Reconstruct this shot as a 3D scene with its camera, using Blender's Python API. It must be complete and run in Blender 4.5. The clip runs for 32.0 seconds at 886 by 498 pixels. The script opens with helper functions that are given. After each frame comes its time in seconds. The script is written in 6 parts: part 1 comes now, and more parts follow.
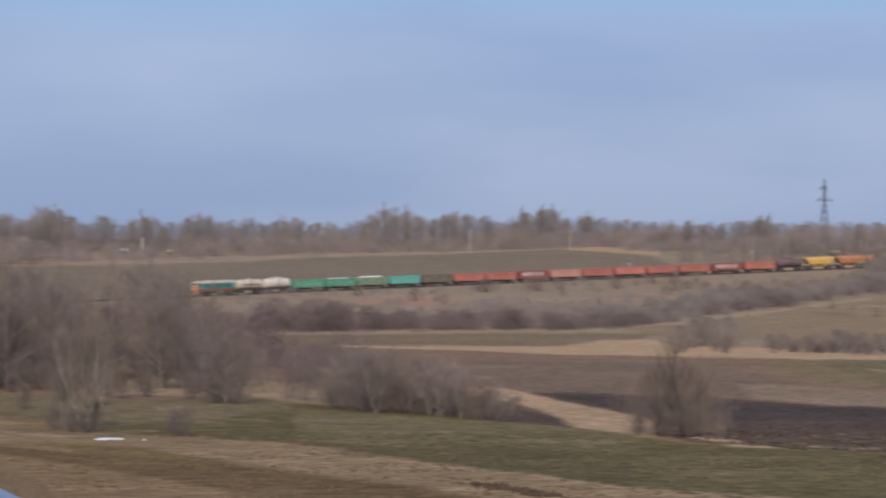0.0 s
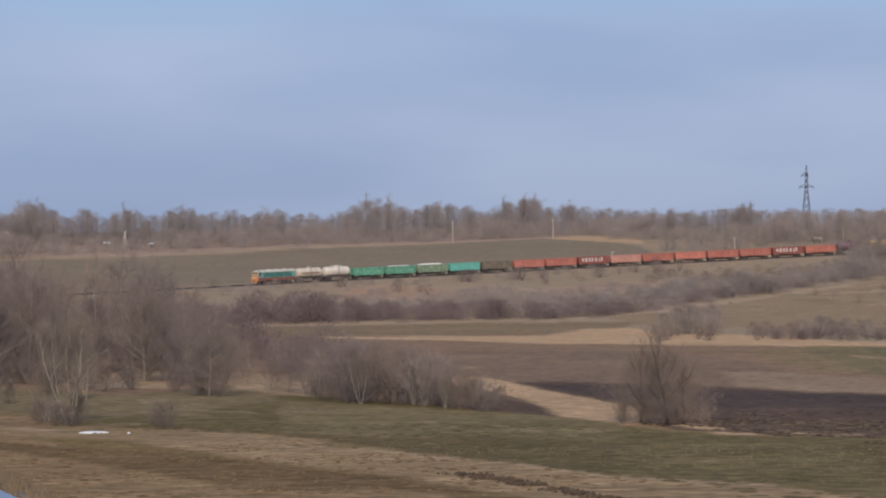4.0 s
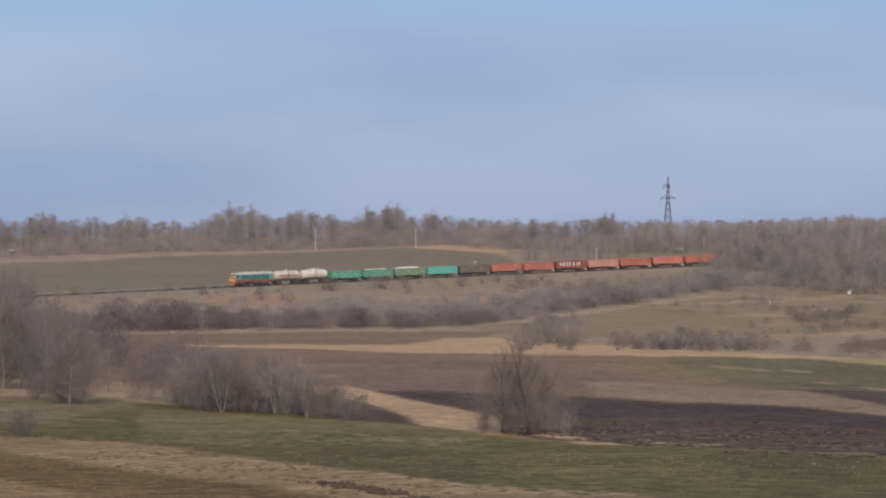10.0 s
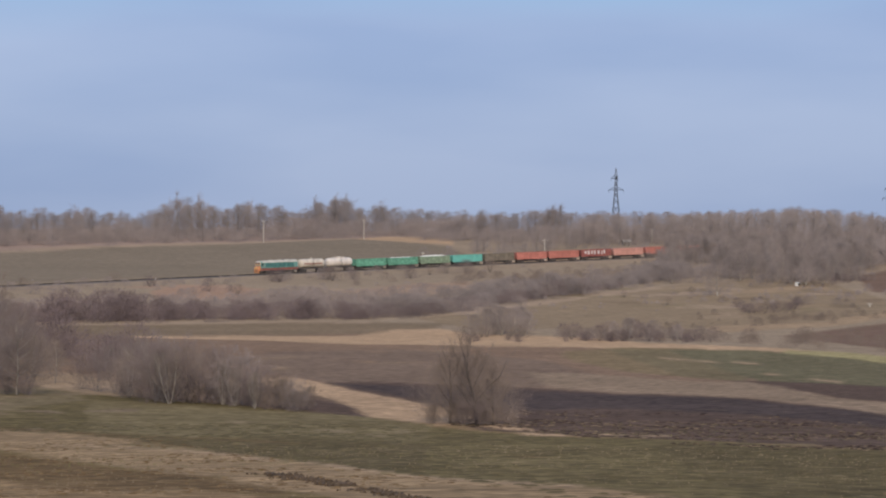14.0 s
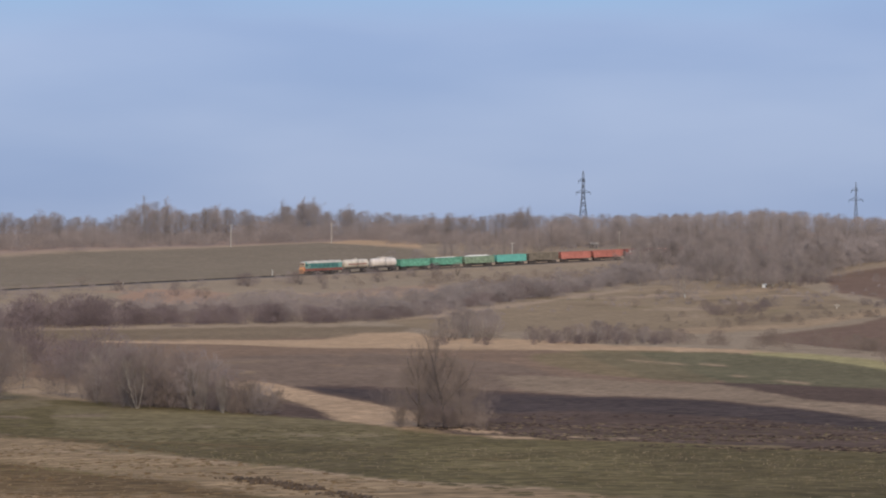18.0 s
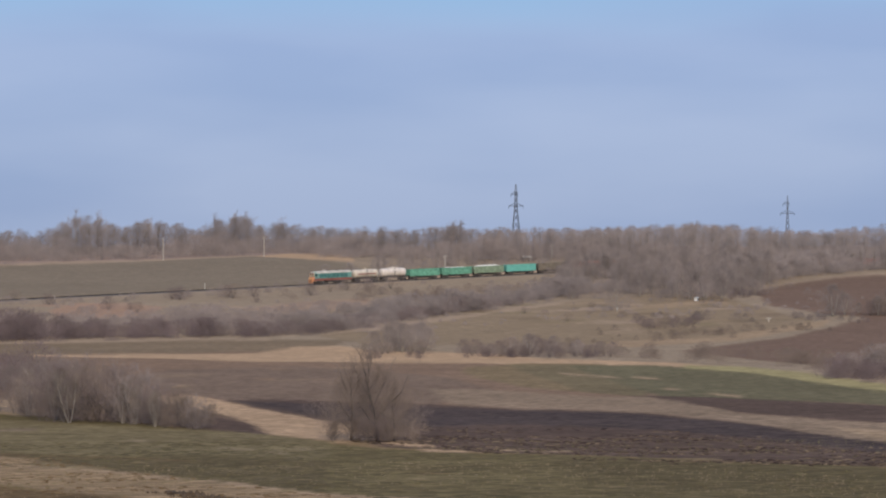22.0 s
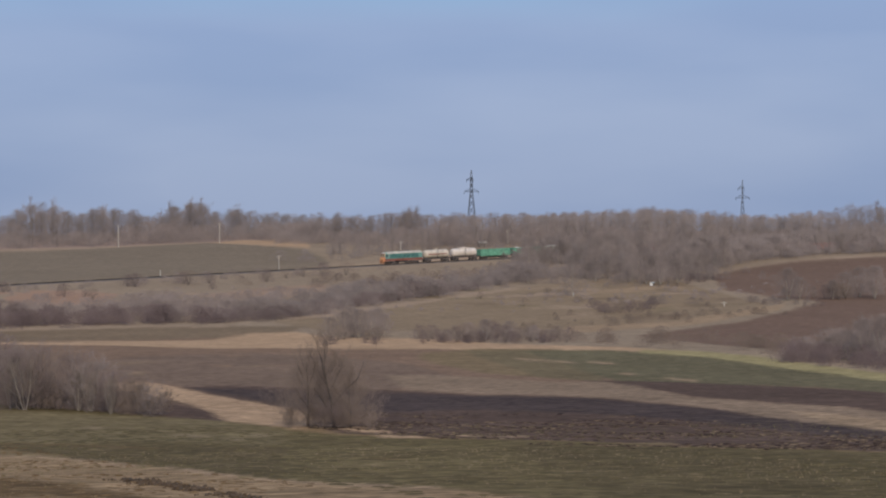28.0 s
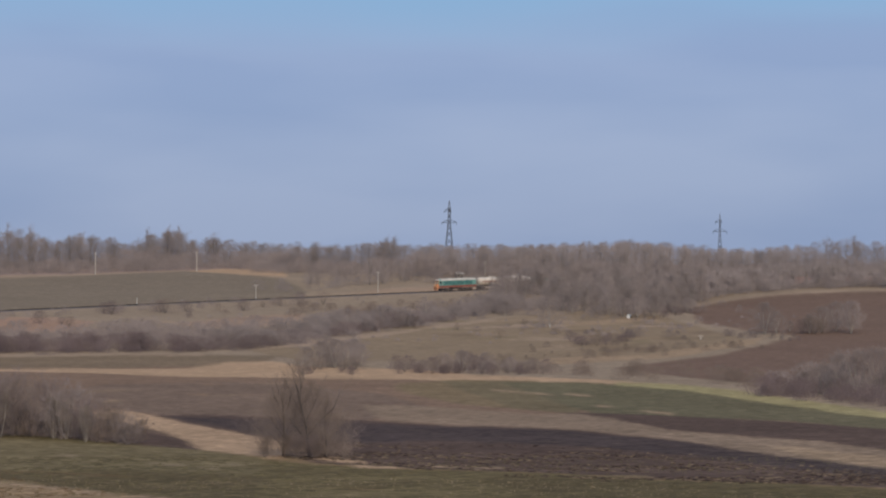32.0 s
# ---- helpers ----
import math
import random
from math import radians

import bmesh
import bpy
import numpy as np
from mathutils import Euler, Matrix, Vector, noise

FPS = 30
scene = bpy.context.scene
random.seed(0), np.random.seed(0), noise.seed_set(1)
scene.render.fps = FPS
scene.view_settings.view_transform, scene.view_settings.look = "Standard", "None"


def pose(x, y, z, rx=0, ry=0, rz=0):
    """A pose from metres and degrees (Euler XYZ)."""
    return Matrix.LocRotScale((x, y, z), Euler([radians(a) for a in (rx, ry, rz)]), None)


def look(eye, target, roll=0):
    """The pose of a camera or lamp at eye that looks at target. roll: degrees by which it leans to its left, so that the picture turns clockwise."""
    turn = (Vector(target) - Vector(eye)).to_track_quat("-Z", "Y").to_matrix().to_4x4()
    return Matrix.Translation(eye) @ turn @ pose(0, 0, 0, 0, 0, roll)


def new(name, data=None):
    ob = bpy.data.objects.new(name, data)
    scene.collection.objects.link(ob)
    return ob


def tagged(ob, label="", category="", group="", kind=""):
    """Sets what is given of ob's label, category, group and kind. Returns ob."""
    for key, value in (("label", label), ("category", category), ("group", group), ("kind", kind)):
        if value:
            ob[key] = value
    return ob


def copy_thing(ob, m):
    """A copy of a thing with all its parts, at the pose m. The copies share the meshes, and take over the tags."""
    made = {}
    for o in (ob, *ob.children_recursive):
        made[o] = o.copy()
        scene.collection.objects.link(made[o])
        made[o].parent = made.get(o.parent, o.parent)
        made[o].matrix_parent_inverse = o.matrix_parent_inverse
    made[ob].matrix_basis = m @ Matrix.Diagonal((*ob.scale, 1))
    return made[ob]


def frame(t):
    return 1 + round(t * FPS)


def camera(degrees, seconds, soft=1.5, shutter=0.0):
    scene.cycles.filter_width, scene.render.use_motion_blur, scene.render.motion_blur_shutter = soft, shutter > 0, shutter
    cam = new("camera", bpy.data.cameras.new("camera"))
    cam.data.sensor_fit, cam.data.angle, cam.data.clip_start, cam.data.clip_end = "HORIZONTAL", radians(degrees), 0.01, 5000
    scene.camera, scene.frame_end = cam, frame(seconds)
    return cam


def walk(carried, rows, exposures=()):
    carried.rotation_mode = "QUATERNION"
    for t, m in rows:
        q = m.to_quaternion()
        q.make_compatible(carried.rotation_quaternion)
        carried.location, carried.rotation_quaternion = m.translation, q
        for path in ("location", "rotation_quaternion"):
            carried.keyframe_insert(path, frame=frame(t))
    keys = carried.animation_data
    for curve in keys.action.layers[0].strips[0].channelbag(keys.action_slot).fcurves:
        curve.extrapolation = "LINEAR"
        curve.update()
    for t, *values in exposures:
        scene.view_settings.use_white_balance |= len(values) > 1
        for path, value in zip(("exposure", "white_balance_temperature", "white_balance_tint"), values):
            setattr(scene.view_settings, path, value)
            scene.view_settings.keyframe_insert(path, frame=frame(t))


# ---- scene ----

# The camera stands beside a railway on a hillside; its eye is the datum of the plan.
EYE = 26.0
LENS = 18.33
cam = camera(LENS, 32.0, soft=2.05, shutter=0.35)


def bearing(a):
    """Unit vector on the plan at a degrees clockwise from north (+y)."""
    return Vector((math.sin(radians(a)), math.cos(radians(a)), 0))


# seconds, heading, tilt, roll in degrees: the hand-held pan
TURNS = (
    (0, -6.083, -0.156, 0.258), (0.5, -8.608, -0.207, 0.057), (1, -8.653, -0.531, 0.093), (1.5, -8.561, -0.513, 0.117), (2, -8.31, -0.5, 0.052),
    (2.5, -7.299, -0.508, -0.476), (3, -6.119, -0.398, -0.277), (3.5, -5.807, -0.307, -0.214), (5.5, -5.22, -0.664, -0.362), (6, -4.782, -0.655, -0.256),
    (6.5, -4.388, -0.518, -0.287), (7, -4.39, -0.389, -0.201), (7.5, -4.637, -0.382, -0.003), (8, -4.473, -0.486, -0.006), (8.5, -3.958, -0.329, 0.246),
    (9, -3.741, -0.306, 0.26), (9.5, -3.262, -0.353, 0.347), (10, -2.861, -0.178, 0.116), (10.5, -2.792, -0.124, 0.146), (11, -2.592, -0.254, 0.1),
    (11.5, -2.653, -0.136, 0.131), (12, -2.379, 0.02, -0.08), (12.5, -2.342, 0.055, 0.079), (13, -2.366, 0.052, 0.19), (13.5, -2.12, -0.132, -0.056),
    (14, -1.78, -0.354, 0.185), (14.5, -1.716, -0.372, -0.046), (16.5, -1.227, 0.125, -0.183), (17, -1.135, 0.013, -0.173), (17.5, -1.32, -0.079, -0.012),
    (18, -1.104, -0.285, -0.053), (18.5, -0.453, -0.231, -0.111), (19, 0, 0, 0), (19.5, 0.367, 0.01, -0.234), (20, 0.398, -0.057, -0.135),
    (20.5, 0.199, -0.342, 0.023), (21, 0.288, -0.287, -0.004), (21.5, 0.269, -0.263, 0.153), (22, 0.298, -0.006, -0.08), (22.5, 0.179, 0.262, -0.148),
    (23, 0.063, 0.562, -0.217), (23.5, 0.214, 0.766, -0.245), (24, 0.319, 0.732, -0.566), (24.5, 0.6, 0.733, -0.697), (25, 0.616, 0.647, -0.561),
    (25.5, 0.812, 0.336, -0.459), (26, 0.995, 0.229, -0.51), (26.5, 1.294, 0.187, -0.364), (28.5, 1.176, -0.439, -0.286), (29, 1.036, -0.57, -0.331),
    (29.5, 1.201, -0.831, -0.014), (30, 1.647, -0.683, 0.331), (30.5, 2.011, -0.25, 0.155), (31, 1.919, -0.354, -0.003), (31.5, 1.802, -0.21, 0.13),
    (32, 1.693, 0.334, 0.249),
)


def turned(yaw, tilt, roll):
    d = bearing(yaw) * math.cos(radians(tilt)) + Vector((0, 0, math.sin(radians(tilt))))
    eye = Vector((0, 0, EYE))
    return look(eye, eye + d * 100, roll)


walk(cam, [(t, turned(a, b, c)) for t, a, b, c in TURNS], [(0, -0.2, 6350, 10), (3, -0.19, 6480, 10), (7, -0.18, 6560, 10), (10, -0.17, 6520, 10),
      (14, -0.14, 6400, 10), (18, -0.15, 6340, 10), (21, -0.17, 6340, 10), (22.7, -0.13, 6310, 10), (24, -0.29, 6260, 10), (26, -0.33, 6290, 10), (29, -0.34, 6330, 10), (32, -0.35, 6330, 10)])

# ---- light ----
SUN_BEARING, SUN_HEIGHT = 172, 31
world = bpy.data.worlds.new("sky")
scene.world = world
world.use_nodes = True
nt = world.node_tree
nt.nodes.clear()


def link(tree, a, i, b, j):
    tree.links.new(a.outputs[i], b.inputs[j])


w_out = nt.nodes.new("ShaderNodeOutputWorld")
w_bg = nt.nodes.new("ShaderNodeBackground")
w_sky = nt.nodes.new("ShaderNodeTexSky")
w_sky.sky_type = "NISHITA"
w_sky.sun_disc = False
w_sky.sun_elevation = radians(SUN_HEIGHT)
w_sky.sun_rotation = radians(SUN_BEARING)
w_sky.air_density, w_sky.dust_density, w_sky.ozone_density = 1.0, 0.4, 1.5
w_tc = nt.nodes.new("ShaderNodeTexCoord")
w_map = nt.nodes.new("ShaderNodeMapping")
w_map.inputs["Scale"].default_value = (2.2, 2.2, 9)
w_map.inputs["Rotation"].default_value = (0, radians(7), 0)
w_noise = nt.nodes.new("ShaderNodeTexNoise")
w_noise.inputs["Scale"].default_value = 2.3
w_noise.inputs["Detail"].default_value = 5
w_noise.inputs["Roughness"].default_value = 0.42
w_ramp = nt.nodes.new("ShaderNodeMapRange")
w_ramp.inputs["From Min"].default_value, w_ramp.inputs["From Max"].default_value = 0.38, 0.62
w_ramp.inputs["To Min"].default_value, w_ramp.inputs["To Max"].default_value = 0.0, 1.0
w_two = nt.nodes.new("ShaderNodeMix")
w_two.data_type = "RGBA"
w_two.inputs["A"].default_value = (3.42, 4.52, 7.1, 1)
w_two.inputs["B"].default_value = (4.38, 5.38, 7.76, 1)
w_mix = nt.nodes.new("ShaderNodeMix")
w_mix.data_type = "RGBA"
w_mix.inputs["Factor"].default_value = 0.94
link(nt, w_tc, "Generated", w_map, "Vector")
link(nt, w_map, 0, w_noise, "Vector")
link(nt, w_noise, 0, w_ramp, "Value")
link(nt, w_ramp, 0, w_two, "Factor")
link(nt, w_sky, 0, w_mix, "A")
nt.links.new(w_two.outputs["Result"], w_mix.inputs["B"])
# a clearer blue gap above the cloud sheet, with a ragged lower edge
w_sep = nt.nodes.new("ShaderNodeSeparateXYZ")
w_rag = nt.nodes.new("ShaderNodeMath")
w_rag.operation = "MULTIPLY_ADD"
w_rag.inputs[1].default_value = 0.05
link(nt, w_noise, 0, w_rag, 0)
link(nt, w_sep, "Z", w_rag, 2)
w_gap = nt.nodes.new("ShaderNodeMapRange")
w_gap.interpolation_type = "SMOOTHSTEP"
w_gap.inputs["From Min"].default_value, w_gap.inputs["From Max"].default_value = 0.094, 0.128
w_clear = nt.nodes.new("ShaderNodeMix")
w_clear.data_type = "RGBA"
w_clear.inputs["B"].default_value = (3.2, 5.2, 7.75, 1)
link(nt, w_rag, 0, w_gap, "Value")
w_shut = nt.nodes.new("ShaderNodeMapRange")
w_shut.inputs["From Min"].default_value, w_shut.inputs["From Max"].default_value = 0.13, 0.32
w_shut.inputs["To Min"].default_value, w_shut.inputs["To Max"].default_value = 1.0, 0.0
w_open = nt.nodes.new("ShaderNodeMath")
w_open.operation = "MULTIPLY"
link(nt, w_sep, "Z", w_shut, "Value")
link(nt, w_gap, 0, w_open, 0)
link(nt, w_shut, 0, w_open, 1)
link(nt, w_open, 0, w_clear, "Factor")
nt.links.new(w_mix.outputs["Result"], w_clear.inputs["A"])
nt.links.new(w_clear.outputs["Result"], w_bg.inputs["Color"])
# the cloud sheet thickens towards the horizon
w_low = nt.nodes.new("ShaderNodeMapRange")
w_low.inputs["From Min"].default_value, w_low.inputs["From Max"].default_value = 0.0, 0.11
w_low.inputs["To Min"].default_value, w_low.inputs["To Max"].default_value = 0.089, 0.108
link(nt, w_tc, "Generated", w_sep, 0)
link(nt, w_sep, "Z", w_low, "Value")
link(nt, w_low, 0, w_bg, "Strength")
link(nt, w_bg, 0, w_out, "Surface")

sun = new("sun", bpy.data.lights.new("sun", "SUN"))
sun.data.energy, sun.data.angle, sun.data.color = 3.0, radians(3), (1.0, 0.87, 0.70)
sun.matrix_world = look(bearing(SUN_BEARING) * 100 + Vector((0, 0, 100 * math.tan(radians(SUN_HEIGHT)))), (0, 0, 0))


# ---- materials ----
def material(name, colour, rough=0.85, metal=0.0, grain=6.0, spread=0.25, stain=0.6, dark=0.35, bump=0.0, vary=0.0, stretch=(1, 1, 1)):
    """Paint, wood, stone or metal: a base colour with fine grain, broad stains and, with vary, a shade for each object."""
    m = bpy.data.materials.new(name)
    m.use_nodes = True
    t = m.node_tree
    b = t.nodes["Principled BSDF"]
    b.inputs["Roughness"].default_value, b.inputs["Metallic"].default_value = rough, metal
    tc = t.nodes.new("ShaderNodeTexCoord")
    mp = t.nodes.new("ShaderNodeMapping")
    mp.inputs["Scale"].default_value = stretch
    link(t, tc, "Object", mp, "Vector")
    fine, broad = t.nodes.new("ShaderNodeTexNoise"), t.nodes.new("ShaderNodeTexNoise")
    fine.inputs["Scale"].default_value, fine.inputs["Detail"].default_value = grain, 4
    broad.inputs["Scale"].default_value, broad.inputs["Detail"].default_value = stain, 3
    link(t, mp, 0, fine, "Vector")
    link(t, mp, 0, broad, "Vector")
    r1, r2 = t.nodes.new("ShaderNodeMapRange"), t.nodes.new("ShaderNodeMapRange")
    for r, k in ((r1, spread), (r2, dark)):
        r.inputs["From Min"].default_value, r.inputs["From Max"].default_value = 0.3, 0.7
        r.inputs["To Min"].default_value, r.inputs["To Max"].default_value = 1 - k, 1 + k
    link(t, fine, 0, r1, "Value")
    link(t, broad, 0, r2, "Value")
    mul = t.nodes.new("ShaderNodeMath")
    mul.operation = "MULTIPLY"
    link(t, r1, 0, mul, 0)
    link(t, r2, 0, mul, 1)
    last = mul
    if vary:
        info, r3, m3 = t.nodes.new("ShaderNodeObjectInfo"), t.nodes.new("ShaderNodeMapRange"), t.nodes.new("ShaderNodeMath")
        r3.inputs["To Min"].default_value, r3.inputs["To Max"].default_value = 1 - vary, 1 + vary
        m3.operation = "MULTIPLY"
        link(t, info, "Random", r3, "Value")
        link(t, r3, 0, m3, 0)
        link(t, mul, 0, m3, 1)
        last = m3
    sc = t.nodes.new("ShaderNodeVectorMath")
    sc.operation = "SCALE"
    sc.inputs[0].default_value = colour
    t.links.new(last.outputs[0], sc.inputs["Scale"])
    link(t, sc, 0, b, "Base Color")
    if bump:
        bp = t.nodes.new("ShaderNodeBump")
        bp.inputs["Strength"].default_value, bp.inputs["Distance"].default_value = bump, 0.02
        link(t, fine, 0, bp, "Height")
        link(t, bp, 0, b, "Normal")
    return m


def twig(name, colour, **look_of):
    """Bark of thin round twigs, too fine to resolve. Their shading normals are bent sunward."""
    m = material(name, colour, **look_of)
    t = m.node_tree
    geo, half, lift = t.nodes.new("ShaderNodeNewGeometry"), t.nodes.new("ShaderNodeVectorMath"), t.nodes.new("ShaderNodeVectorMath")
    half.operation, lift.operation = "SCALE", "NORMALIZE"
    # tilts every normal south and up, so all twigs look evenly sunlit
    half.inputs["Scale"].default_value = 0.55
    both = t.nodes.new("ShaderNodeVectorMath")
    both.inputs[1].default_value = (0.0, -0.5, 0.6)
    link(t, geo, "Normal", half, 0)
    link(t, half, 0, both, 0)
    link(t, both, 0, lift, 0)
    b = t.nodes["Principled BSDF"]
    b.inputs["Specular IOR Level"].default_value = 0.1
    link(t, lift, 0, b, "Normal")
    return m


BARK_GREY = material("bark_grey", (0.20, 0.17, 0.14), grain=5, vary=0.2)
BARK_DARK = material("bark_dark", (0.10, 0.08, 0.07), grain=5, vary=0.2)
BARK_PALE = material("bark_pale", (0.33, 0.285, 0.235), grain=5, vary=0.15)
TWIG_GREY = twig("twig_grey", (0.242, 0.196, 0.174), grain=0.7, spread=0.15, stain=0.2, dark=0.2, vary=0.22)
TWIG_BROWN = twig("twig_brown", (0.211, 0.161, 0.131), grain=0.7, spread=0.15, stain=0.2, dark=0.2, vary=0.22)
TWIG_DARK = twig("twig_dark", (0.164, 0.130, 0.120), grain=0.7, spread=0.15, stain=0.2, dark=0.2, vary=0.2)
TWIG_PALE = twig("twig_pale", (0.201, 0.162, 0.132), grain=0.7, spread=0.15, stain=0.2, dark=0.2, vary=0.15)
# the next two are for far scrub: haze of distance put into lighter colours
TWIG_HAZE_GREY = twig("twig_haze_grey", (0.242, 0.2, 0.184), grain=0.7, spread=0.15, stain=0.2, dark=0.2, vary=0.2)
TWIG_HAZE_BROWN = twig("twig_haze_brown", (0.246, 0.199, 0.179), grain=0.7, spread=0.15, stain=0.2, dark=0.2, vary=0.2)
TWIG_THORN = twig("twig_thorn", (0.155, 0.116, 0.112), grain=0.7, spread=0.15, stain=0.05, dark=0.3)
TWIG_PURPLE = twig("twig_purple", (0.184, 0.141, 0.132), grain=0.7, spread=0.15, stain=0.05, dark=0.3)
STRAW = twig("straw", (0.28, 0.205, 0.13), grain=0.5, stain=0.05)
BLEACHED = twig("bleached_straw", (0.39, 0.28, 0.19), grain=0.5, stain=0.05)
WEED = material("weed", (0.15, 0.13, 0.055), grain=0.5, stain=0.05)
EARTH = material("turned_earth", (0.088, 0.058, 0.034), grain=4, spread=0.3)
SNOW = material("old_snow", (0.84, 0.80, 0.75), rough=0.6, grain=3, spread=0.06, dark=0.08)
CONCRETE = material("concrete", (0.46, 0.43, 0.38), grain=8, spread=0.15, dark=0.2, bump=0.3)
POLE_WOOD = material("pole_wood", (0.50, 0.45, 0.38), grain=4, stretch=(1, 1, 0.2))
GALVANISED = material("galvanised_steel", (0.13, 0.15, 0.185), rough=0.6, metal=0.3, grain=3, spread=0.1)
# rust of the far rails; also paints the shadow line on the near rail heads
RAIL_SIDE = material("rail_rust_and_shadow", (0.022, 0.017, 0.015), rough=0.9, grain=25, bump=0.4)
RAIL_WEB = material("rail_web_rust", (0.14, 0.1, 0.075), rough=0.9, grain=25, bump=0.4)
RAIL_TOP = material("rail_bright", (0.37, 0.38, 0.455), rough=0.36, metal=1.0, grain=30, spread=0.08, dark=0.06, stretch=(0.1, 1, 1))
BALLAST = material("ballast", (0.25, 0.19, 0.145), grain=9, spread=0.45, stain=2, dark=0.3, bump=0.8, vary=0.3)
BANK_EARTH = material("bank_earth", (0.23, 0.14, 0.078), grain=7, spread=0.4, stain=0.8, dark=0.3, bump=0.6)
BALLAST_FAR = material("ballast_far", (0.13, 0.105, 0.09), grain=4, spread=0.35, stain=0.3, dark=0.25)
BALLAST_DARK = material("dark_ballast", (0.09, 0.063, 0.046), grain=9, spread=0.5, stain=2, dark=0.3, bump=0.8)
for matt in (BALLAST_DARK, RAIL_WEB, RAIL_SIDE, BALLAST, BANK_EARTH, STRAW, BLEACHED, WEED):
    matt.node_tree.nodes["Principled BSDF"].inputs["Specular IOR Level"].default_value = 0.05
SLEEPER = material("sleeper_concrete", (0.17, 0.145, 0.12), grain=12, spread=0.25, dark=0.3, bump=0.3, vary=0.2)
STEEL_DARK = material("underframe_steel", (0.07, 0.06, 0.055), rough=0.85, grain=4, vary=0.15)
WHEEL_STEEL = material("wheel_steel", (0.12, 0.105, 0.10), rough=0.6, metal=0.5, grain=6)
GLASS = material("dark_glass", (0.03, 0.04, 0.05), rough=0.08, grain=1, spread=0.02, dark=0.05)
ORANGE = material("orange_paint", (0.54, 0.225, 0.095), rough=0.5, grain=3, spread=0.1, dark=0.15)
YELLOWISH = material("yellow_paint", (0.66, 0.42, 0.10), rough=0.5, grain=3, spread=0.1, dark=0.15)
TEAL = material("teal_paint", (0.082, 0.2, 0.17), rough=0.5, grain=3, spread=0.12, dark=0.25)
TEAL_LIGHT = material("light_teal_paint", (0.15, 0.29, 0.25), rough=0.5, grain=3, spread=0.12, dark=0.2)
TEAL_DEEP = material("deep_teal_paint", (0.055, 0.155, 0.14), rough=0.6, grain=3, spread=0.15, dark=0.25)
CAB_PEACH = material("pale_orange_paint", (0.62, 0.42, 0.25), rough=0.5, grain=3, spread=0.1, dark=0.15)
ROOF_CREAM = material("cream_roof_paint", (0.50, 0.46, 0.38), rough=0.6, grain=3, spread=0.12, dark=0.2)
SKIRT_RED = material("red_oxide_paint", (0.24, 0.085, 0.062), rough=0.6, grain=3, spread=0.15, dark=0.3)
CREAM = material("cream_tank_paint", (0.56, 0.48, 0.38), rough=0.55, grain=2, spread=0.12, stain=0.5, dark=0.2)
WHITE_TANK = material("white_tank_paint", (0.66, 0.575, 0.49), rough=0.5, grain=2, spread=0.08, stain=0.5, dark=0.14)
GREEN = material("green_paint", (0.125, 0.315, 0.212), rough=0.6, grain=2, spread=0.3, stain=0.9, dark=0.3, vary=0.12)
OLIVE = material("faded_green_paint", (0.20, 0.265, 0.175), rough=0.7, grain=2, spread=0.25, stain=0.7, dark=0.3)
TURQUOISE = material("turquoise_paint", (0.14, 0.42, 0.35), rough=0.55, grain=2, spread=0.08, dark=0.12)
DRAB = material("grey_brown_paint", (0.17, 0.14, 0.105), rough=0.8, grain=2, spread=0.25, dark=0.3)
REDS = material("red_wagon_paint", (0.46, 0.165, 0.125), rough=0.65, grain=2, spread=0.15, stain=0.5, dark=0.22, vary=0.16)
PINKRED = material("faded_red_paint", (0.50, 0.25, 0.2), rough=0.7, grain=2, spread=0.12, stain=0.5, dark=0.18)
MAROON = material("dark_maroon_paint", (0.28, 0.09, 0.075), rough=0.7, grain=2, spread=0.2, dark=0.3)
YELLOW = material("yellow_wagon_paint", (0.62, 0.385, 0.1), rough=0.55, grain=2, spread=0.1, dark=0.12)
RUSTY = material("rust_orange_paint", (0.44, 0.19, 0.09), rough=0.7, grain=2, spread=0.2, dark=0.25)
PLUM = material("dark_plum_paint", (0.16, 0.10, 0.11), rough=0.7, grain=2, spread=0.2, dark=0.25)
CHALK = material("chalk_white_paint", (0.55, 0.47, 0.44), rough=0.7, grain=4, spread=0.15, dark=0.15)
LIME_HEAP = material("white_limestone", (0.70, 0.67, 0.58), rough=0.95, grain=3, spread=0.12, dark=0.15, bump=0.5)
HUT_WALL = material("whitewash", (0.72, 0.69, 0.64), grain=3, spread=0.1, dark=0.15)
HUT_ROOF = material("slate_roof", (0.55, 0.54, 0.52), grain=3, spread=0.15, dark=0.2)


# ---- meshes ----
def mesh_from(name, verts, faces, mats, flat=True):
    """A mesh from numpy arrays of points and of faces with one number of corners."""
    me = bpy.data.meshes.new(name)
    n, k = faces.shape
    me.vertices.add(len(verts))
    me.vertices.foreach_set("co", np.asarray(verts, dtype=np.float32).ravel())
    me.loops.add(n * k)
    me.loops.foreach_set("vertex_index", faces.astype(np.int32).ravel())
    me.polygons.add(n)
    me.polygons.foreach_set("loop_start", np.arange(0, n * k, k, dtype=np.int32))
    me.polygons.foreach_set("use_smooth", np.full(n, not flat))
    me.update(calc_edges=True)
    for m in mats:
        me.materials.append(m)
    return me


def part(name, bm, mat, parent, label=""):
    """Links a bmesh as one mesh object under a thing or a part."""
    me = bpy.data.meshes.new(name)
    bm.to_mesh(me)
    bm.free()
    me.materials.append(mat)
    ob = new(name, me)
    ob.parent = parent
    return tagged(ob, label) if label else ob


